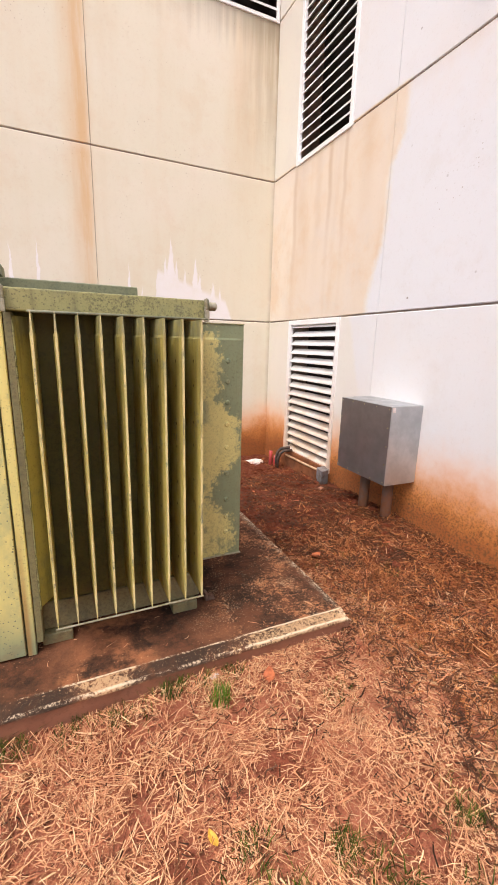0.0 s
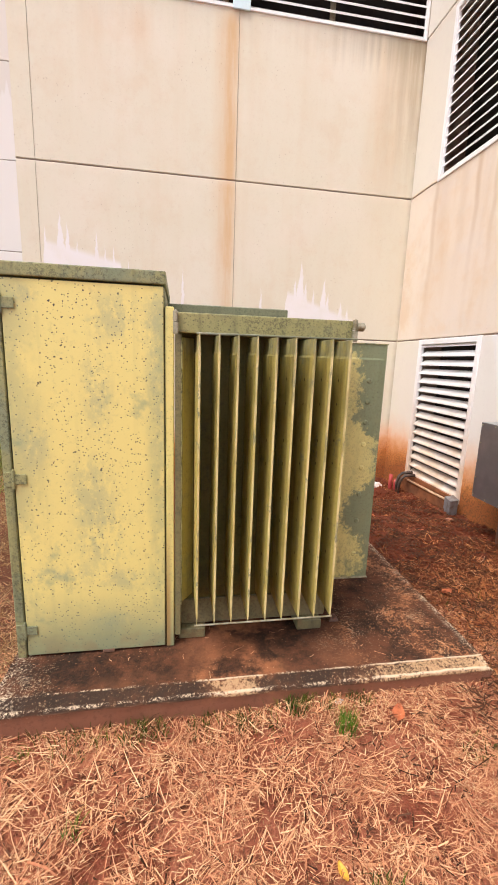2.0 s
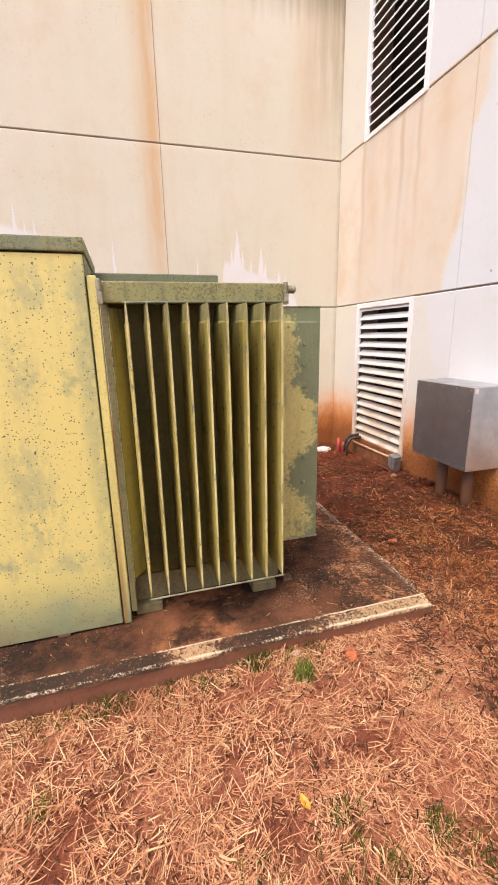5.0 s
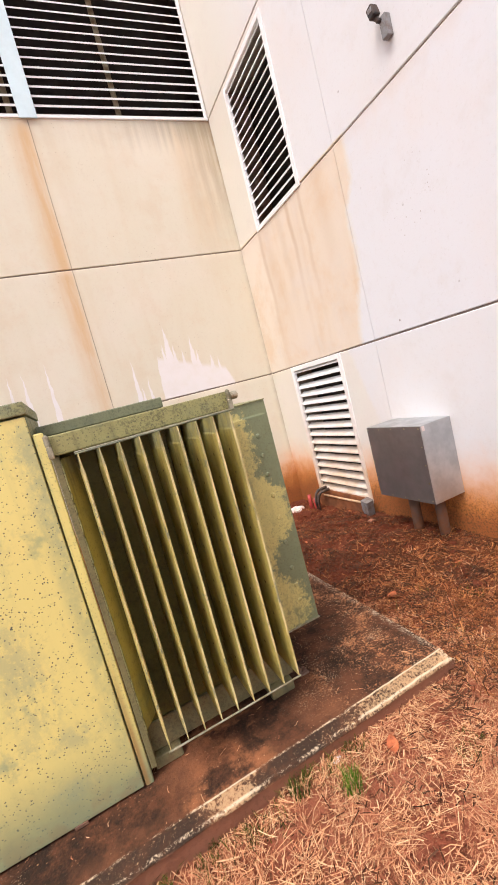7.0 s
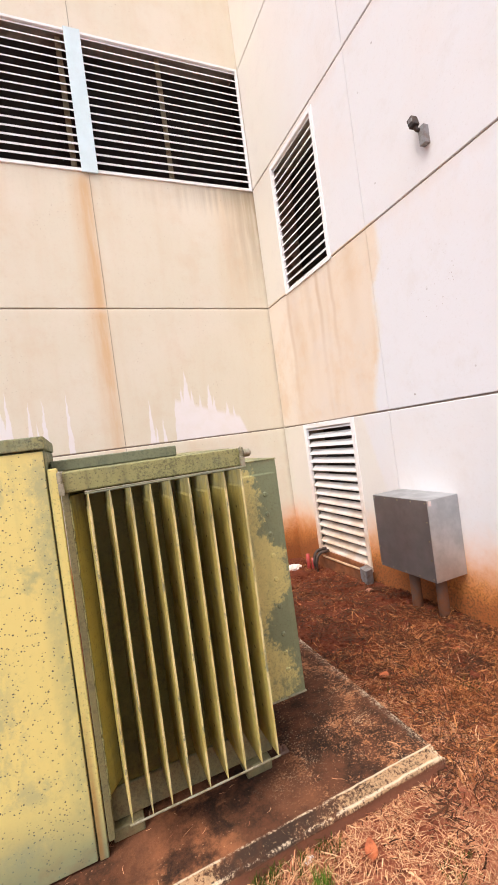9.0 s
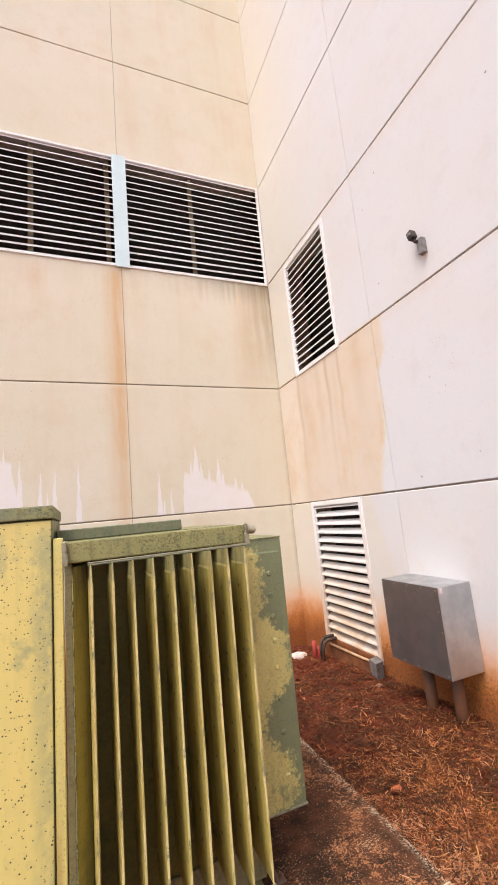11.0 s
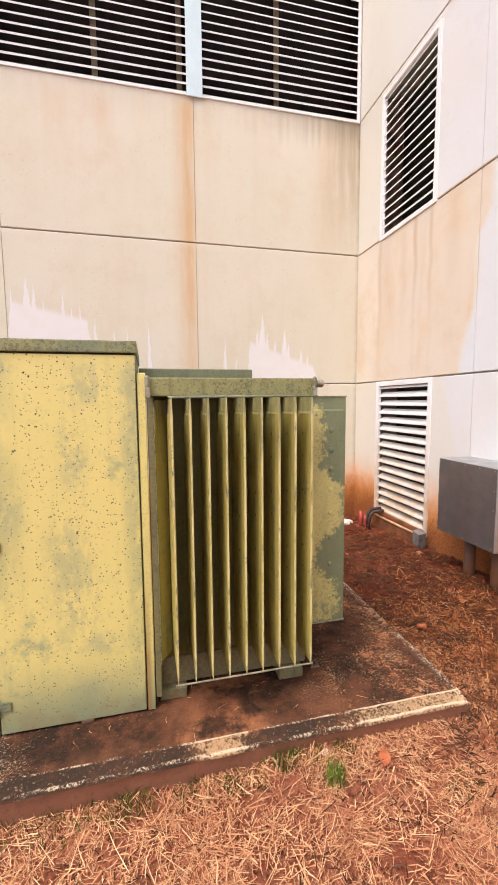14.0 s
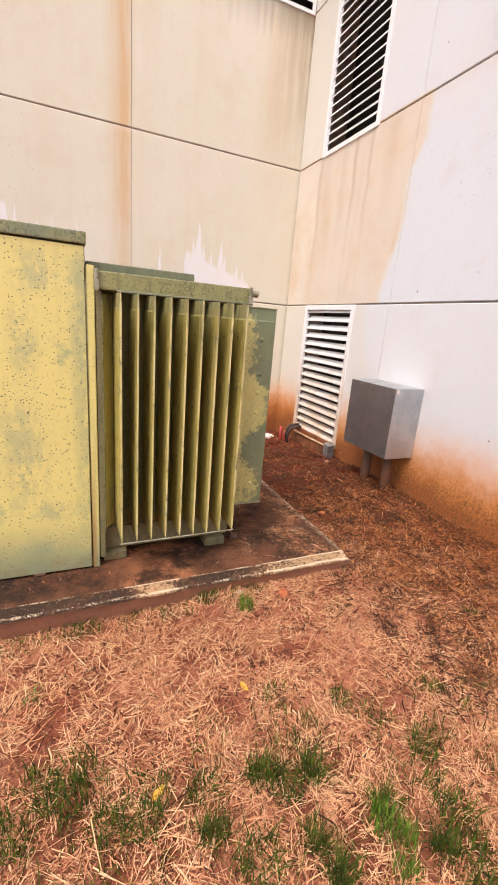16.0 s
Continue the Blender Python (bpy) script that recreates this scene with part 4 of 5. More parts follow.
def fin_mesh(depth, height, swell, dot=0.010, at=0.45, welds=(0.2, 0.31, 0.48, 0.59, 0.76, 0.87, 1.04, 1.15), rise_by=0.5, dimpled=False):
    """A pressed cooling fin in its own frame: y from the tank (0) out to -depth, z from 0 to height."""
    bm = bmesh.new()
    ys = [0.0, -0.02, -0.05, -depth * 0.5, -depth + 0.035, -depth + 0.022, -depth + 0.012, -depth]
    ty = [0.7, 1.0, 1.0, 1.0, 1.0, 0.75, 0.5, 0.42]
    zs = [0.0, 0.012, 0.05, 0.10, 0.25, height * 0.33, height * 0.5, height * 0.66, height - 0.2, height - 0.078, height - 0.068, height - 0.04, height]
    tz = [0.08, 0.16, 0.42, 0.8, 1.0, 1.0, 1.0, 1.0, 1.0, 1.0, 0.45, 0.3, 0.14]
    sides = []
    for s in (-1, 1):
        grid = []
        for z, a in zip(zs, tz):
            row = []
            for y, b in zip(ys, ty):
                wob = 0.0012 * noise.noise(Vector((y * 12, z * 7, 2.0 * s)))
                row.append(bm.verts.new((s * (swell * min(a, b) + 0.0008) + wob, y, z)))
            grid.append(row)
        for r, q in zip(grid, grid[1:]):
            for k in range(len(ys) - 1):
                bm.faces.new((r[k], r[k + 1], q[k + 1], q[k]) if s > 0 else (r[k + 1], r[k], q[k], q[k + 1]))
        sides.append(grid)
    lo, hi = sides
    for r, q in ((0, 0), (-1, -1)):
        for k in range(len(ys) - 1):
            bm.faces.new((lo[r][k], lo[r][k + 1], hi[q][k + 1], hi[q][k]))
    for c in (0, -1):
        for k in range(len(zs) - 1):
            bm.faces.new((lo[k][c], lo[k + 1][c], hi[k + 1][c], hi[k][c]))
    # spot-weld dimples
    for s in (-1, 1):
        for zz in welds:
            m = Matrix.Translation((s * (swell + 0.0015), -depth * at, zz)) @ Matrix.Rotation(radians(90 * s), 4, "Y")
            made = bmesh.ops.create_cone(bm, cap_ends=True, segments=8, radius1=dot, radius2=dot * 0.45, depth=dot * rise_by, matrix=m)
            if dimpled:
                for fc in {fc for v in made["verts"] for fc in v.link_faces}:
                    fc.material_index = 1
    return bm


FIN_H = 1.305
front_fin = mesh_of("fin", fin_mesh(0.265, FIN_H, 0.0075, 0.008, 0.62, (0.18, 0.29, 0.46, 0.57, 0.74, 0.85, 1.02, 1.13), 0.12, True), M_FIN)
front_fin.materials.append(M_DIMPLE)
side_fin = mesh_of("fin", fin_mesh(0.27, FIN_H, 0.0075, 0.020, 0.67, (0.145, 0.24, 0.345, 0.50, 0.65, 0.78, 0.90, 1.01, 1.12)), M_SIDE)
for i in range(9):
    f = new("fin", front_fin)
    f.parent = tr
    f.location = Vector((0.279 + 0.0808 * i, TY, 0.335)) - tr.location
    f.rotation_euler = (0, 0, radians(random.uniform(-0.6, 0.6)))
for i in range(8):
    f = new("fin", side_fin)
    f.parent = tr
    f.location = Vector((TX1 - 0.002, 2.838 + 0.081 * i, 0.337)) - tr.location
    f.rotation_euler = (0, 0, radians(90))
part("tie_bar", tube([(0.270, 2.520, 1.640), (0.6, 2.519, 1.643), (0.962, 2.520, 1.645)], 0.0042), M_TOP, tr, "thin bar across the tops of the fins")
part("tie_bar", tube([(0.270, 2.556, 1.6455), (0.6, 2.556, 1.6465), (0.955, 2.556, 1.647)], 0.0034), M_STEEL, tr, "thin worn bar behind the first")
part("tie_bar", tube([(0.270, 2.490, 0.333), (0.6, 2.489, 0.334), (0.933, 2.490, 0.334)], 0.0045), M_STEEL, tr, "thin worn bar across the feet of the fins")
part("side_foot_lip", solid(TX1, 1.274, 2.828, 3.46, 0.330, 0.3375, 0.001), M_STEEL, tr, "worn pale lip under the side fins")
part("side_top_plate", solid(TX1, 1.272, 2.832, 3.46, 1.642, 1.648, 0.001), M_LID, tr)

# ---- junction box on the right wall ----
jb = thing("junction_box", (3.06, 3.69, 0.39), "large galvanised steel junction box fixed to the wall on two pipes", "junction box")
BX, B0, B1, BZ0, BZ1 = 2.890, 3.340, 4.025, 0.385, 1.075
part("box_body", solid(BX + 0.006, WX - 0.002, B0, B1, BZ0, BZ1, 0.004), M_GALV, jb)
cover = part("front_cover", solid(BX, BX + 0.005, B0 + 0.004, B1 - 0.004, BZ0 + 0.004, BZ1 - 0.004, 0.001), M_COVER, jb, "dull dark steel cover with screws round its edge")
for i in range(5):
    for yy, zz in ((B0 + 0.022, BZ0 + 0.03 + 0.159 * i), (B1 - 0.022, BZ0 + 0.03 + 0.159 * i), (B0 + 0.02 + 0.163 * i, BZ0 + 0.022), (B0 + 0.02 + 0.163 * i, BZ1 - 0.022)):
        if i in (0, 4) and zz in (BZ0 + 0.022, BZ1 - 0.022):
            continue
        sc = bmesh.new()
        rod(sc, (BX - 0.004, yy, zz), (BX - 0.0002, yy, zz), 0.007, n=8)
        part("screw", sc, M_STEEL, cover)
tag = solid(BX + 0.012, BX + 0.045, B0 - 0.003, B0 - 0.0005, BZ1 - 0.05, BZ1 - 0.008, 0.001)
part("corner_tab", tag, M_SCRAP, jb, "small pale tab at the top corner")
for px, py in ((3.075, 3.80), (3.105, 3.515)):
    pp = bmesh.new()
    rod(pp, (px, py, -0.12), (px, py, BZ0 + 0.001), 0.048, n=20)
    rod(pp, (px, py, BZ0 - 0.045), (px, py, BZ0 - 0.002), 0.056, n=20)
    part("support_pipe", pp, M_PIPE, jb, "muddy brown steel pipe", True)

on_right_wall(jb)

# ---- at the foot of the low louvre ----
on_right_wall(lone("louvre_sill", solid(WX - 0.05, WX - 0.002, 4.70, 5.78, -0.22, 0.066, 0.006), M_RUSTBOARD, "rust-brown stained sill board below the low louvre", "sill"))
lone("low_conduit", tube([(WX - 0.075, 4.70, 0.075), (WX - 0.075, 5.2, 0.068), (WX - 0.072, 5.62, 0.064)], 0.014, 10), M_PALE, "pale muddy conduit running along the sill board", "conduit", smooth=True)
ob = thing("outlet_box", (3.12, 4.66, -0.08), "small grey weatherproof outlet box leaning by the louvre", "outlet box")
gb = bmesh.new()
box(gb, -0.045, 0.045, -0.05, 0.05, 0.0, 0.20, 0.008, 2)
gb.transform(Matrix.Translation((3.125, 4.655, -0.045)) @ Matrix.Rotation(radians(12), 4, "X") @ Matrix.Rotation(radians(-8), 4, "Y"))
part("box_shell", gb, M_GREYBOX, ob)
gc = bmesh.new()
box(gc, -0.054, -0.046, -0.054, 0.054, 0.06, 0.205, 0.003)
box(gc, -0.054, 0.05, -0.054, 0.054, 0.201, 0.209, 0.003)
gc.transform(Matrix.Translation((3.125, 4.655, -0.045)) @ Matrix.Rotation(radians(12), 4, "X") @ Matrix.Rotation(radians(-8), 4, "Y"))
part("box_cover", gc, M_GREYBOX, ob)
stub = bmesh.new()
rod(stub, (3.13, 4.65, -0.16), (3.128, 4.652, -0.03), 0.02, n=12)
part("pipe_stub", stub, M_PIPE, ob)
for dx, dy, top in ((-0.06, 0.05, 0.10), (-0.02, -0.01, 0.05)):
    lone("conduit_stub", tube([(3.06 + dx, 5.70 + dy, -0.2), (3.06 + dx, 5.705 + dy, 0.0), (3.065 + dx, 5.71 + dy, top)], 0.026, 12), M_RED, "red plastic conduit stub rising from the soil", "conduit", "red conduit stubs", smooth=True)
for k_, (y0, h) in enumerate(((5.63, 0.17), (5.57, 0.15))):
    pts = [(3.02, y0 - 0.0, -0.18), (3.02, y0, 0.02), (3.04, y0 - 0.01, h - 0.05), (3.08, y0 - 0.02, h - 0.012), (3.13, y0 - 0.03, h - 0.004), (3.205, y0 - 0.04, h)]
    lone("black_cable", tube(pts, 0.020, 10), M_BLACK, "black rubber cable bending into the louvre", "cable", "black cables", smooth=True)


def lump(size, flat, seed, rough=0.35):
    bm = bmesh.new()
    bmesh.ops.create_icosphere(bm, subdivisions=2, radius=1.0)
    for v in bm.verts:
        v.co *= 1 + rough * noise.noise(v.co * 1.7 + Vector((seed, 0, 0)))
        v.co.x, v.co.y, v.co.z = v.co.x * size, v.co.y * size * 0.75, v.co.z * flat
    return bm


def resting(x, y, lift=0.0):
    return (x, y, float(rise(np.array(x), np.array(y))) + lift)


wb = lump(0.14, 0.035, 3.0, 0.7)
wb.transform(Matrix.Translation(resting(2.86, 5.95, 0.012)))
lone("scrap_bag", wb, M_SCRAP, "crumpled white plastic scrap on the soil by the wall", "plastic scrap", place=resting(2.86, 5.95))
wb = lump(0.16, 0.03, 8.0, 0.6)
wb.transform(Matrix.Translation(resting(2.78, 5.62, 0.01)))
lone("soil_clod", wb, M_SOIL, "dark flat lump beside the white scrap", "clod", place=resting(2.78, 5.62))
for n_, (x, y, sz, fl, mm, nm, lb) in enumerate(((-0.745, 2.165, 0.045, 0.02, M_ROCK, "stone", "reddish stone lying in the straw"), (0.925, 2.305, 0.022, 0.003, M_SCRAP, "paper_scrap", "small white scrap at the pad edge"), (2.98, 4.46, 0.045, 0.02, M_ROCK, "stone", "pinkish stone lying by the outlet box"))):
    r = lump(sz, fl, 11.0 + n_, 0.6)
    r.transform(Matrix.Translation(resting(x, y, fl * 0.6)))
    lone(nm, r, mm, lb, nm.replace("_", " "), place=resting(x, y))


def leaf_mesh(length, width, curl):
    bm = bmesh.new()
    rows = []
    for i in range(7):
        s = i / 6
        w = width * math.sin(math.pi * min(0.97, 0.06 + s * 0.92)) ** 0.8
        zz = curl * (s - 0.5) ** 2
        rows.append([bm.verts.new((length * (s - 0.5), -w, zz + curl * 0.25)), bm.verts.new((length * (s - 0.5), 0, zz)), bm.verts.new((length * (s - 0.5), w, zz + curl * 0.25))])
    for a, b in zip(rows, rows[1:]):
        for k in range(2):
            bm.faces.new((a[k], a[k + 1], b[k + 1], b[k]))
    return bm


leaf_me = mesh_of("dry_leaf", leaf_mesh(0.10, 0.03, 0.05), M_LEAF)
for x, y, rz, sc in ((2.03, 3.13, 20, 1.0), (1.16, 2.20, 60, 0.9), (1.95, 3.6, 130, 0.6), (2.5, 4.2, 10, 0.7), (2.2, 4.6, 75, 0.6), (1.72, 1.1, 45, 0.8), (2.7, 3.1, 160, 0.6)):
    o = new("dry_leaf", leaf_me)
    o.matrix_world = Matrix.Translation(resting(x, y, 0.012)) @ pose(0, 0, 0, random.uniform(-8, 8), random.uniform(-8, 8), rz) @ Matrix.Scale(sc, 4)
    tagged(o, "curled orange-brown dead leaf on the soil", "leaf", "dead leaves")

yellow_leaf = mesh_of("dry_leaf", leaf_mesh(0.055, 0.014, 0.02), M_YLEAF)
for x, y, rz in ((0.703, 1.70, 100), (0.263, 1.396, 40)):
    o = new("dry_leaf", yellow_leaf)
    o.matrix_world = Matrix.Translation(resting(x, y, 0.016)) @ pose(0, 0, 0, random.uniform(-8, 8), random.uniform(-8, 8), rz)
    tagged(o, "small yellow leaf lying in the straw", "leaf", "dead leaves")

# ---- floodlight sensor on the wall ----
fl = thing("wall_sensor", (WX, 3.19, 4.08), "small grey and black sensor lamp on the washed wall", "sensor lamp")
part("mounting_box", solid(WX - 0.055, WX - 0.001, 3.160, 3.222, 3.945, 4.092, 0.005, 2), M_GREYBOX, fl)
part("swivel_arm", tube([(WX - 0.045, 3.205, 4.065), (WX - 0.062, 3.222, 4.082), (WX - 0.070, 3.232, 4.115)], 0.017, 10), M_BLACK, fl, smooth=True)
hd = bmesh.new()
box(hd, -0.038, 0.03, -0.03, 0.03, -0.03, 0.055, 0.012, 3)
hd.transform(Matrix.Translation((WX - 0.072, 3.234, 4.135)) @ Matrix.Rotation(radians(-14), 4, "X"))
headp = part("sensor_head", hd, M_BLACK, fl, "black sensor head")
part("lens", solid(WX - 0.114, WX - 0.109, 3.214, 3.254, 4.14, 4.17, 0.002), M_GREYBOX, headp)
on_right_wall(fl)


# ---- straw, chaff and grass ----
rng = np.random.default_rng(7)


def stalks(name, x, y, length, width, lift, material, bend=0.25, pitch_max=0.35, lay=None):
    """Loose flat stalks lying on the soil, four triangles each."""
    n = len(x)
    yaw = 1.6 * np.sin(2.9 * x + 1.3 * y) + 1.4 * np.sin(3.1 * y - 1.7 * x) + 0.5 * np.sin(11 * x + 3 * y) + rng.normal(0, 1.05, n)
    if lay is not None:
        yaw = lay
    pit = rng.normal(0, pitch_max * 0.4, n)
    dx, dy, dz = np.cos(yaw) * np.cos(pit), np.sin(yaw) * np.cos(pit), np.sin(pit)
    sx, sy = -np.sin(yaw), np.cos(yaw)
    tilt = rng.uniform(-0.5, 0.5, n)
    off = rng.normal(0, bend, n) * length * 0.5
    z0 = rise(x, y) + lift + np.abs(dz) * length * 0.45
    verts = np.empty((n, 6, 3))
    for k, s in enumerate((-0.5, 0.05, 0.5)):
        b = off * (1 - (2 * s) ** 2)
        cx, cy, cz = x + dx * length * s + sx * b, y + dy * length * s + sy * b, z0 + dz * length * s
        w = width * (0.5, 0.5, 0.3)[k]
        verts[:, 2 * k] = np.stack([cx - sx * w, cy - sy * w, cz - tilt * w], -1)
        verts[:, 2 * k + 1] = np.stack([cx + sx * w, cy + sy * w, cz + tilt * w], -1)
    base = np.arange(n)[:, None] * 6
    faces = np.concatenate([base + np.array([[0, 2, 3, 1]]), base + np.array([[2, 4, 5, 3]])], 0)
    return sheet(name, verts.reshape(-1, 3).tolist(), faces.tolist(), material)


def scatter(n, x0, x1, y0, y1, keep):
    x, y = rng.uniform(x0, x1, n), rng.uniform(y0, y1, n)
    k = keep(x, y)
    off_pad = ~((x > -0.58) & (x < 1.74) & (y > 2.34) & (y < 4.26))
    k = k * off_pad * (x < WX - 0.02) * (y < WY - 0.02)
    ok = rng.uniform(0, 1, n) < k
    return x[ok], y[ok]


def patchy(x, y, f=2.2, ph=0.0):
    x, y = x + 0.30 * np.sin(1.31 * y + ph) + 0.12 * np.sin(4.3 * y - 1.1 * x), y + 0.30 * np.sin(1.73 * x + 2 * ph) + 0.12 * np.sin(3.9 * x + 1.7 * y)
    return 0.5 + 0.25 * np.sin(f * x + 1.7 * f * y + ph) * np.sin(1.3 * f * y - 0.8 * f * x + 2 * ph) + 0.25 * np.sin(2.9 * f * x - f * y + ph) * np.sin(2.1 * f * y + 1.1 * f * x)


def straw_keep(x, y):
    far = np.clip((x * 0.8 + y - 3.55) / 1.2, 0, 1)
    wide = np.clip((y + 2.4 + 0.8 * patchy(x, y, 2.0, 4.0)) / 3.2, 0, 1) * np.clip((x + 3.6 + 0.8 * patchy(x, y, 2.3, 5.0)) / 2.4, 0, 1)
    return wide ** 2 * np.clip(0.55 * patchy(x, y, 3.3) + 1.6 * patchy(x, y, 6.7, 1.3) - 0.36, 0.10, 1) * (1 - 0.93 * far)


x, y = scatter(520000, -4.0, 3.2, -2.6, 3.6, lambda x, y: straw_keep(x, y) * (1 - np.clip((-0.55 - x) / 0.3, 0, 1) * np.clip((y - 2.2) / 0.5, 0, 0.9)))
st = stalks("straw", x, y, rng.gamma(2.2, 0.014, len(x)) + 0.008, 0.0008 + rng.gamma(1.6, 0.0008, len(x)), rng.uniform(0.001, 0.015, len(x)), M_STRAW, 0.14, 0.5)
tagged(st, "fine broken pale straw strewn over the red soil", "straw", kind="stuff")
x, y = scatter(30000, -4.0, 3.2, -2.6, 3.6, straw_keep)
st = stalks("straw", x, y, rng.gamma(2.6, 0.019, len(x)) + 0.025, np.minimum(0.0014 + rng.gamma(2.0, 0.0006, len(x)), 0.0036), rng.uniform(0.004, 0.020, len(x)), M_STRAW, 0.05, 0.35)
tagged(st, "long loose dry straw stalks lying on the soil", "straw", kind="stuff")
x, y = scatter(2600, -3.0, 2.6, -1.2, 3.3, straw_keep)
each = rng.integers(6, 20, len(x))
swing = np.repeat(rng.uniform(0, np.pi, len(x)), each)
bx, by = np.repeat(x, each) + rng.normal(0, 0.028, len(swing)), np.repeat(y, each) + rng.normal(0, 0.028, len(swing))
ok = ~((bx > -0.62) & (bx < 1.78) & (by > 2.31) & (by < 4.3))
bx, by, swing = bx[ok], by[ok], swing[ok]
st = stalks("straw", bx, by, rng.gamma(3.0, 0.017, len(bx)) + 0.02, rng.uniform(0.0011, 0.0028, len(bx)), rng.uniform(0.006, 0.022, len(bx)), M_STRAW, 0.04, 0.3, swing + rng.normal(0, 0.28, len(bx)))
tagged(st, "matted bundles of straw lying in one direction", "straw", kind="stuff")
# dark stalks laid in as shadow gaps, here and over the dug soil
x, y = scatter(30000, -3.0, 3.2, -1.2, 3.8, lambda x, y: np.clip(1.5 * patchy(x, y, 5.3, 2.2) - 0.35, 0.05, 1))
st = stalks("shade_stalks", x, y, rng.gamma(2.2, 0.012, len(x)) + 0.006, rng.uniform(0.002, 0.006, len(x)), rng.uniform(0.004, 0.016, len(x)), M_GAP_SHADE, 0.2, 0.5)
tagged(st, "dark old stalks standing for shadow gaps between the pale straw", "straw", kind="stuff")
x, y = scatter(27000, 1.5, 3.2, 1.2, 5.2, lambda x, y: np.clip(1.7 * patchy(x, y, 6.1, 0.4) - 0.4, 0.04, 1))
st = stalks("shade_stalks", x, y, rng.gamma(2.2, 0.015, len(x)) + 0.010, rng.uniform(0.003, 0.008, len(x)), rng.uniform(0.008, 0.022, len(x)), M_GAP_SHADE, 0.2, 0.5)
tagged(st, "dark stalks standing for shadow gaps on the dug soil", "straw", kind="stuff")
x, y = scatter(150000, 1.6, 3.22, 0.9, 6.35, lambda x, y: np.clip(patchy(x, y, 3.0, 1.0) * 1.4, 0.1, 1) * np.clip(1.2 - (y - 2.0) / 1.8, 0.09, 1) * np.clip((x - 1.6) / 0.7, 0, 1) * np.clip((y - 0.9) / 0.9, 0, 1))
ch = stalks("chaff", x, y, rng.gamma(2.4, 0.014, len(x)) + 0.012, 0.0016 + rng.gamma(2.0, 0.0010, len(x)), rng.uniform(0.002, 0.02, len(x)), M_CHAFF, 0.15, 0.5)
tagged(ch, "orange-brown broken straw and roots on fresh soil", "straw", kind="stuff")
x, y = scatter(220000, -4.0, -0.55, 2.2, 8.0, lambda x, y: np.clip(patchy(x, y, 2.6, 2.0) * 1.5, 0.2, 1) * np.clip((x + 0.12 * (y - 3.4) + 1.95) / 0.5, 0.04, 1) * (1 - 0.72 * np.clip((y - 2.9) / 0.5, 0, 1) * np.clip((4.7 - y) / 0.4, 0, 1) * np.clip((x + 1.45) / 0.35, 0, 1)))
ls = stalks("straw", x, y, rng.gamma(2.4, 0.017, len(x)) + 0.012, rng.uniform(0.0016, 0.0038, len(x)), rng.uniform(0.002, 0.020, len(x)), M_HAY, 0.08, 0.5)
tagged(ls, "dry straw beside the lawn edge", "straw", kind="stuff")


x, y = rng.uniform(-0.5, 1.68, 170), rng.uniform(2.42, 4.2, 170)
pb = stalks("straw", x, y, rng.gamma(2.0, 0.012, 170) + 0.006, rng.uniform(0.001, 0.0026, 170), PAD_TOP + 0.003 - rise(x, y), M_STRAW, 0.2, 0.04)
tagged(pb, "scattered bits of dry straw on the concrete pad", "straw", kind="stuff")

# clods of dug soil near the wall
ico = bmesh.new()
bmesh.ops.create_icosphere(ico, subdivisions=1, radius=1.0)
tv = np.array([v.co[:] for v in ico.verts])
tf = np.array([[v.index for v in fc.verts] for fc in ico.faces])
ico.free()
x, y = scatter(5200, 1.72, 3.2, 2.7, 6.35, lambda x, y: np.clip((y - 2.6) / 1.6, 0.08, 1) * np.clip(patchy(x, y, 4.0, 0.6) * 1.3, 0.1, 1))
n = len(x)
size = 0.004 + rng.gamma(1.5, 0.0048, n)
jag = tv[None] * (1 + rng.uniform(-0.35, 0.35, (n, len(tv), 1))) * (size[:, None, None] * np.array([1.2, 1.0, 0.6]))
jag = jag + np.stack([x, y, rise(x, y) + size * 0.25], -1)[:, None]
faces = (np.arange(n)[:, None, None] * len(tv) + tf[None]).reshape(-1, 3)
tagged(sheet("soil_clods", jag.reshape(-1, 3).tolist(), faces.tolist(), M_SOIL), "crumbled clods of dark red soil", "soil", kind="stuff")


def tuft_verts(px, py, pz, height, lean, width):
    """Upright curved blades from arrays of roots."""
    n = len(px)
    yaw = rng.uniform(0, 2 * np.pi, n)
    cx, cy = np.cos(yaw), np.sin(yaw)
    verts = np.empty((n, 5, 3))
    for k, (s, w) in enumerate(((0.0, 1.0), (0.55, 0.8))):
        d = lean * height * s ** 1.6
        bx, by, bz = px + cx * d, py + cy * d, pz + height * s * (1 - 0.25 * lean * s)
        verts[:, 2 * k] = np.stack([bx - cy * width * w * 0.5, by + cx * width * w * 0.5, bz], -1)
        verts[:, 2 * k + 1] = np.stack([bx + cy * width * w * 0.5, by - cx * width * w * 0.5, bz], -1)
    d = lean * height
    verts[:, 4] = np.stack([px + cx * d, py + cy * d, pz + height * (1 - 0.3 * lean)], -1)
    base = np.arange(n) * 5
    faces = [f for b in base.tolist() for f in ((b, b + 1, b + 3, b + 2), (b + 2, b + 3, b + 4))]
    return verts.reshape(-1, 3).tolist(), faces


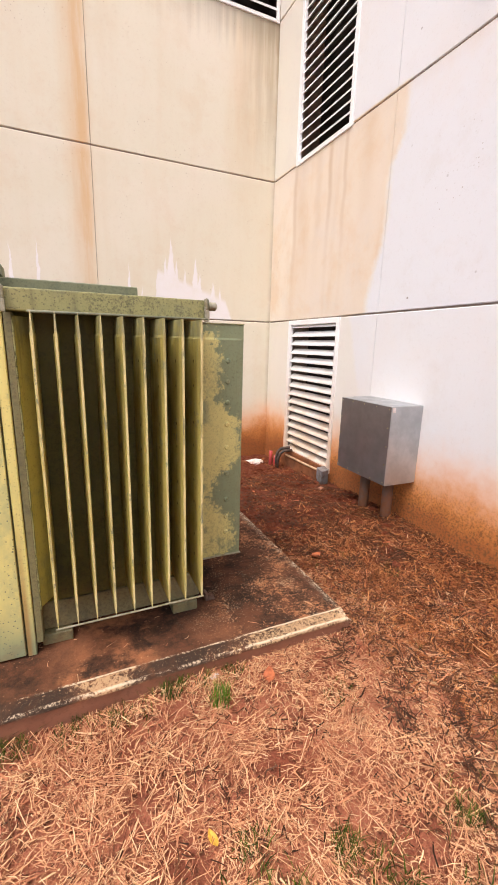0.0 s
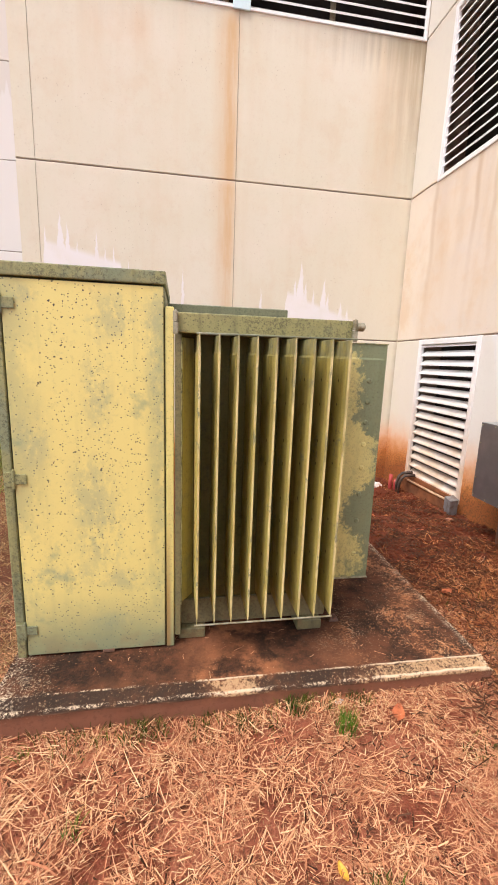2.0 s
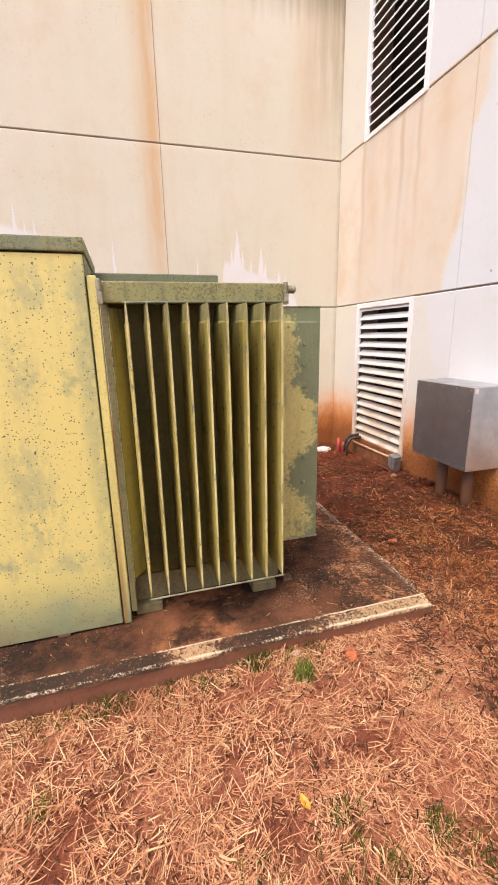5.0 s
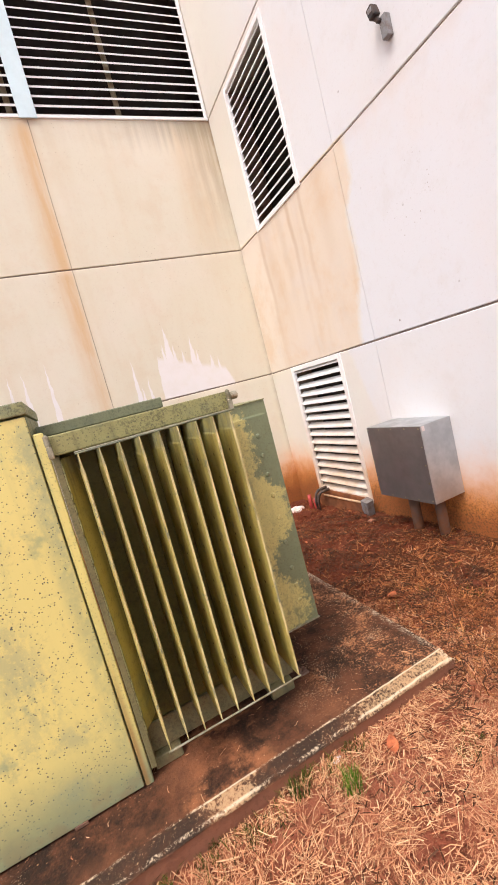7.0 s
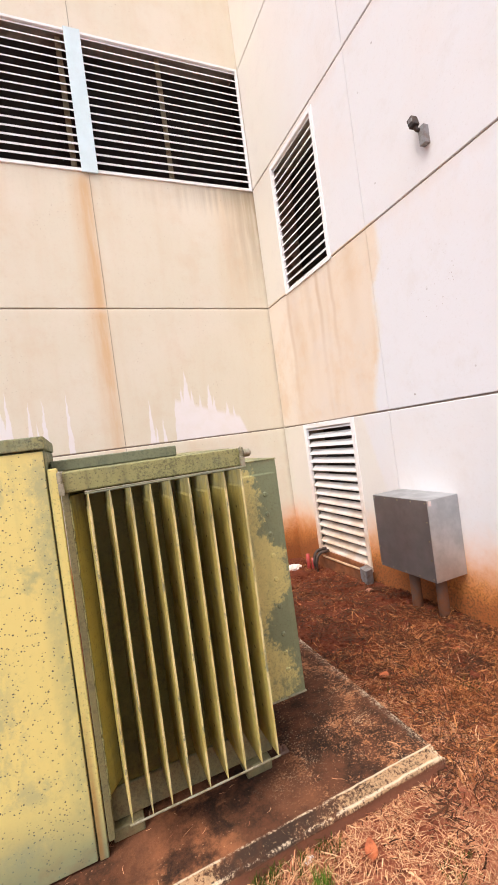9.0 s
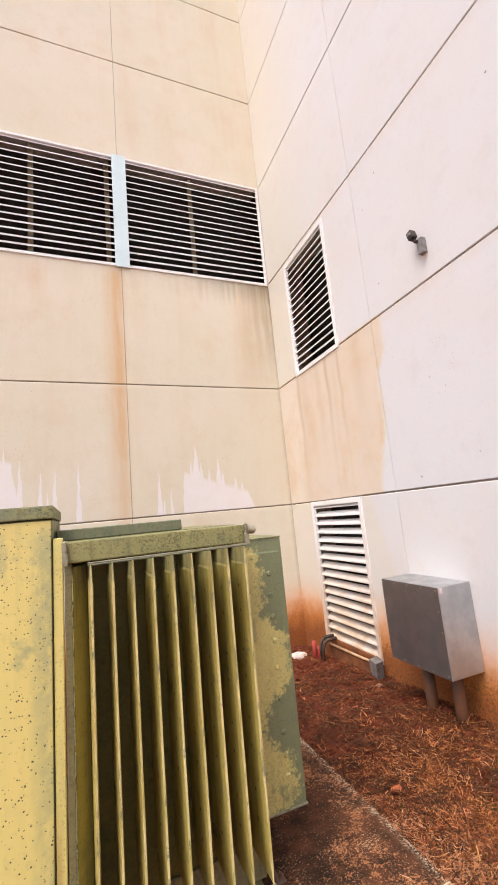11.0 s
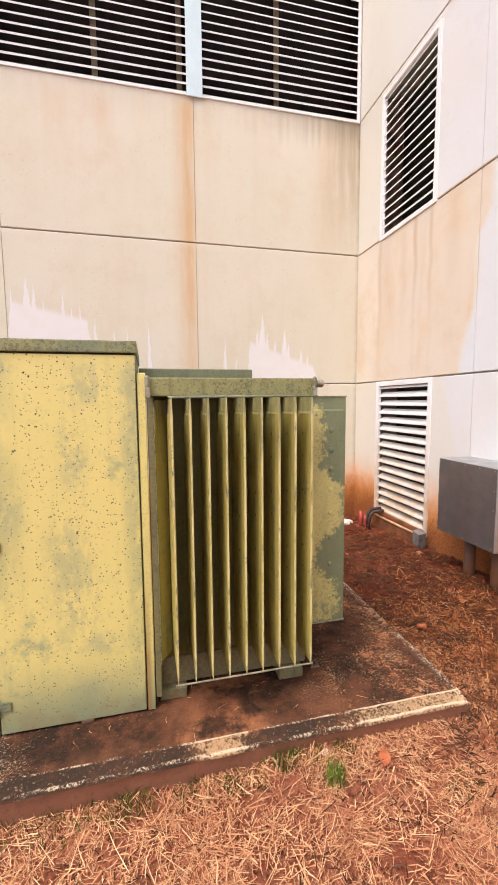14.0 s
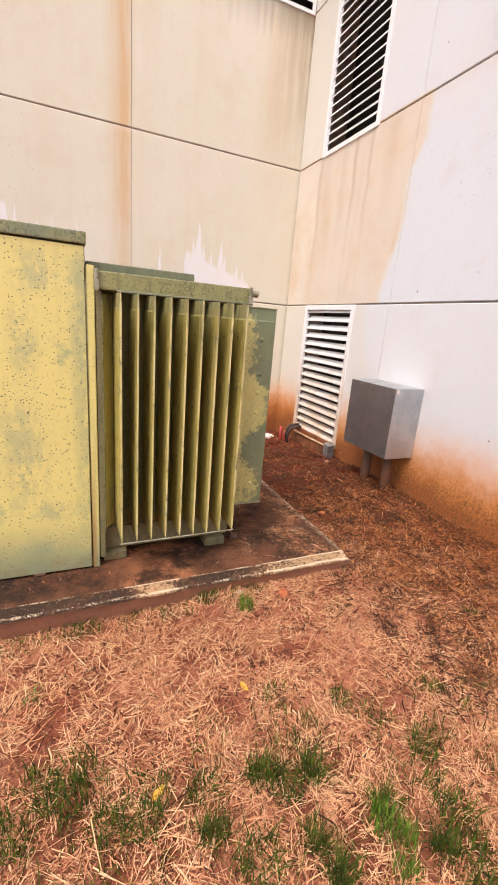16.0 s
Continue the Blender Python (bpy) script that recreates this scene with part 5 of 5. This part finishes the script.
def tuft_mesh(n, radius, height, material=None, lean=1.05):
    a, r = rng.uniform(0, 2 * np.pi, n), radius * np.sqrt(rng.uniform(0, 1, n))
    v, f = tuft_verts(r * np.cos(a), r * np.sin(a), np.full(n, -0.005), height * rng.uniform(0.5, 1.1, n), rng.uniform(0.12, lean, n), rng.uniform(0.0018, 0.0038, n))
    v.append((0.0, 0.0, -0.03))
    f += [(b * 5, b * 5 + 1, len(v) - 1) for b in range(n)]
    me = bpy.data.meshes.new("grass_tuft")
    me.from_pydata(v, [], f)
    me.materials.append(material or M_TUFT)
    return me


big, middle, small, sparse = tuft_mesh(190, 0.05, 0.105), tuft_mesh(110, 0.052, 0.075), tuft_mesh(60, 0.045, 0.055), tuft_mesh(40, 0.06, 0.05)
fresh, sprig = tuft_mesh(110, 0.042, 0.105, M_FRESH, 0.6), tuft_mesh(26, 0.022, 0.06, M_FRESH, 0.7)
TUFTS = ((0.61, 1.32, big, 1.15), (0.68, 1.27, middle, 1.20), (0.80, 1.28, big, 1.10), (0.93, 1.05, fresh, 1.25), (0.98, 1.0, fresh, 0.9), (0.91, 0.93, fresh, 0.9), (0.97, 1.09, big, 1.0), (0.40, 1.22, big, 0.90), (0.70, 1.09, big, 0.90), (0.21, 1.34, middle, 1.40), (0.25, 1.44, small, 1.20), (-0.01, 1.49, middle, 1.50), (0.04, 1.56, small, 1.60), (-0.11, 1.55, middle, 1.40), (1.27, 1.20, middle, 1.20), (1.37, 1.25, small, 1.50), (1.19, 0.97, middle, 1.30), (1.20, 1.08, middle, 1.00), (0.72, 0.98, big, 1.00), (0.50, 1.10, middle, 1.40), (1.54, 1.41, middle, 0.90), (1.09, 1.52, middle, 0.90), (1.19, 1.37, small, 1.30), (0.82, 1.63, small, 1.30), (0.75, 1.54, sparse, 1.30), (-0.15, 1.925, sprig, 1.35), (0.73, 2.30, middle, 1.15), (0.905, 2.16, fresh, 1.15), (1.015, 2.305, small, 1.2), (0.87, 2.29, small, 1.1), (-0.403, 2.235, sprig, 1.1), (0.47, 2.27, small, 1.0), (2.20, 1.75, middle, 0.80), (1.14, 0.85, middle, 1.50), (1.07, 0.93, big, 0.90), (-0.19, 1.43, middle, 1.40), (0.16, 1.42, sparse, 1.50), (0.49, 1.53, sparse, 1.30), (0.76, 1.41, small, 1.30), (0.89, 1.44, small, 1.20), (0.10, 1.35, middle, 1.20), (0.02, 2.27, small, 1.25), (-0.21, 2.24, sparse, 1.10), (1.41, 2.03, sparse, 1.10), (0.40, 1.35, middle, 1.10),
         (0.30, 2.30, sparse, 0.9), (0.12, 2.28, small, 1.0), (-0.07, 1.58, sparse, 1.2), (1.42, 2.0, sparse, 1.1))
for x, y, me, sc in TUFTS:
    o = new("grass_tuft", me)
    o.matrix_world = Matrix.Translation(resting(x, y)) @ pose(0, 0, 0, 0, 0, random.uniform(0, 360)) @ Matrix.Scale(sc, 4)
    tagged(o, "green grass tuft growing through dry straw", "grass", "grass tufts")

# thin grass coming up between the straw, thickest in front and along the pad
cx = np.concatenate([rng.uniform(-0.6, 2.1, 330), rng.uniform(-0.58, 1.1, 34), rng.uniform(-1.6, -0.7, 14), rng.uniform(1.8, 3.1, 16)])
cy = np.concatenate([0.7 + rng.uniform(0, 1, 330) ** 1.6 * 0.85, 2.325 - rng.uniform(0, 1, 34) ** 2 * 0.12, rng.uniform(1.9, 3.2, 14), rng.uniform(1.5, 3.2, 16)])
many = rng.integers(5, 26, len(cx))
rx, ry = np.repeat(cx, many), np.repeat(cy, many)
rx, ry = rx + rng.normal(0, 0.035, len(rx)), ry + rng.normal(0, 0.035, len(ry))
v, f = tuft_verts(rx, ry, rise(rx, ry) - 0.003, rng.uniform(0.022, 0.078, len(rx)), rng.uniform(0.2, 1.1, len(rx)), rng.uniform(0.0018, 0.0036, len(rx)))
tagged(sheet("thin_grass", v, f, M_GRASS), "thin green grass coming up through the straw", "grass", kind="stuff")

x, y = scatter(270000, -6.0, -1.1, 2.2, WY - 0.03, lambda x, y: np.clip((-1.38 - (x + 0.12 * (y - 3.4)) + 0.5 * (patchy(x, y, 3.1) - 0.5)) / 0.5, 0, 1) * np.clip(2.6 * patchy(x, y, 2.9, 3.0) - 0.40, 0.08, 1) * np.clip((y - 1.95 - 0.9 * patchy(x, y, 2.7, 1.0)) / 0.8, 0, 1))
x2, y2 = rng.uniform(-8.0, -1.8, 150000), rng.uniform(WY, WF - 0.03, 150000)
ok = (x2 < -1.75) & (rng.uniform(0, 1, 150000) < np.clip((-1.6 - (x2 + 0.2 * (y2 - 3.4))) / 0.5 + 0.5, 0.1, 1) * np.clip(2.4 * patchy(x2, y2, 1.9, 1.0) - 0.25, 0.15, 1) * np.clip((WF - 0.2 - y2) / 1.2, 0.05, 1))
x, y = np.concatenate([x, x2[ok]]), np.concatenate([y, y2[ok]])
v, f = tuft_verts(x, y, rise(x, y) - 0.003, rng.uniform(0.015, 0.050, len(x)) * (0.6 + 0.8 * patchy(x, y, 7.0, 0.7)), rng.uniform(0.2, 1.5, len(x)), rng.uniform(0.003, 0.006, len(x)))
tagged(sheet("lawn", v, f, M_LAWN), "short green lawn grass thinning towards the bare soil", "lawn", kind="stuff")
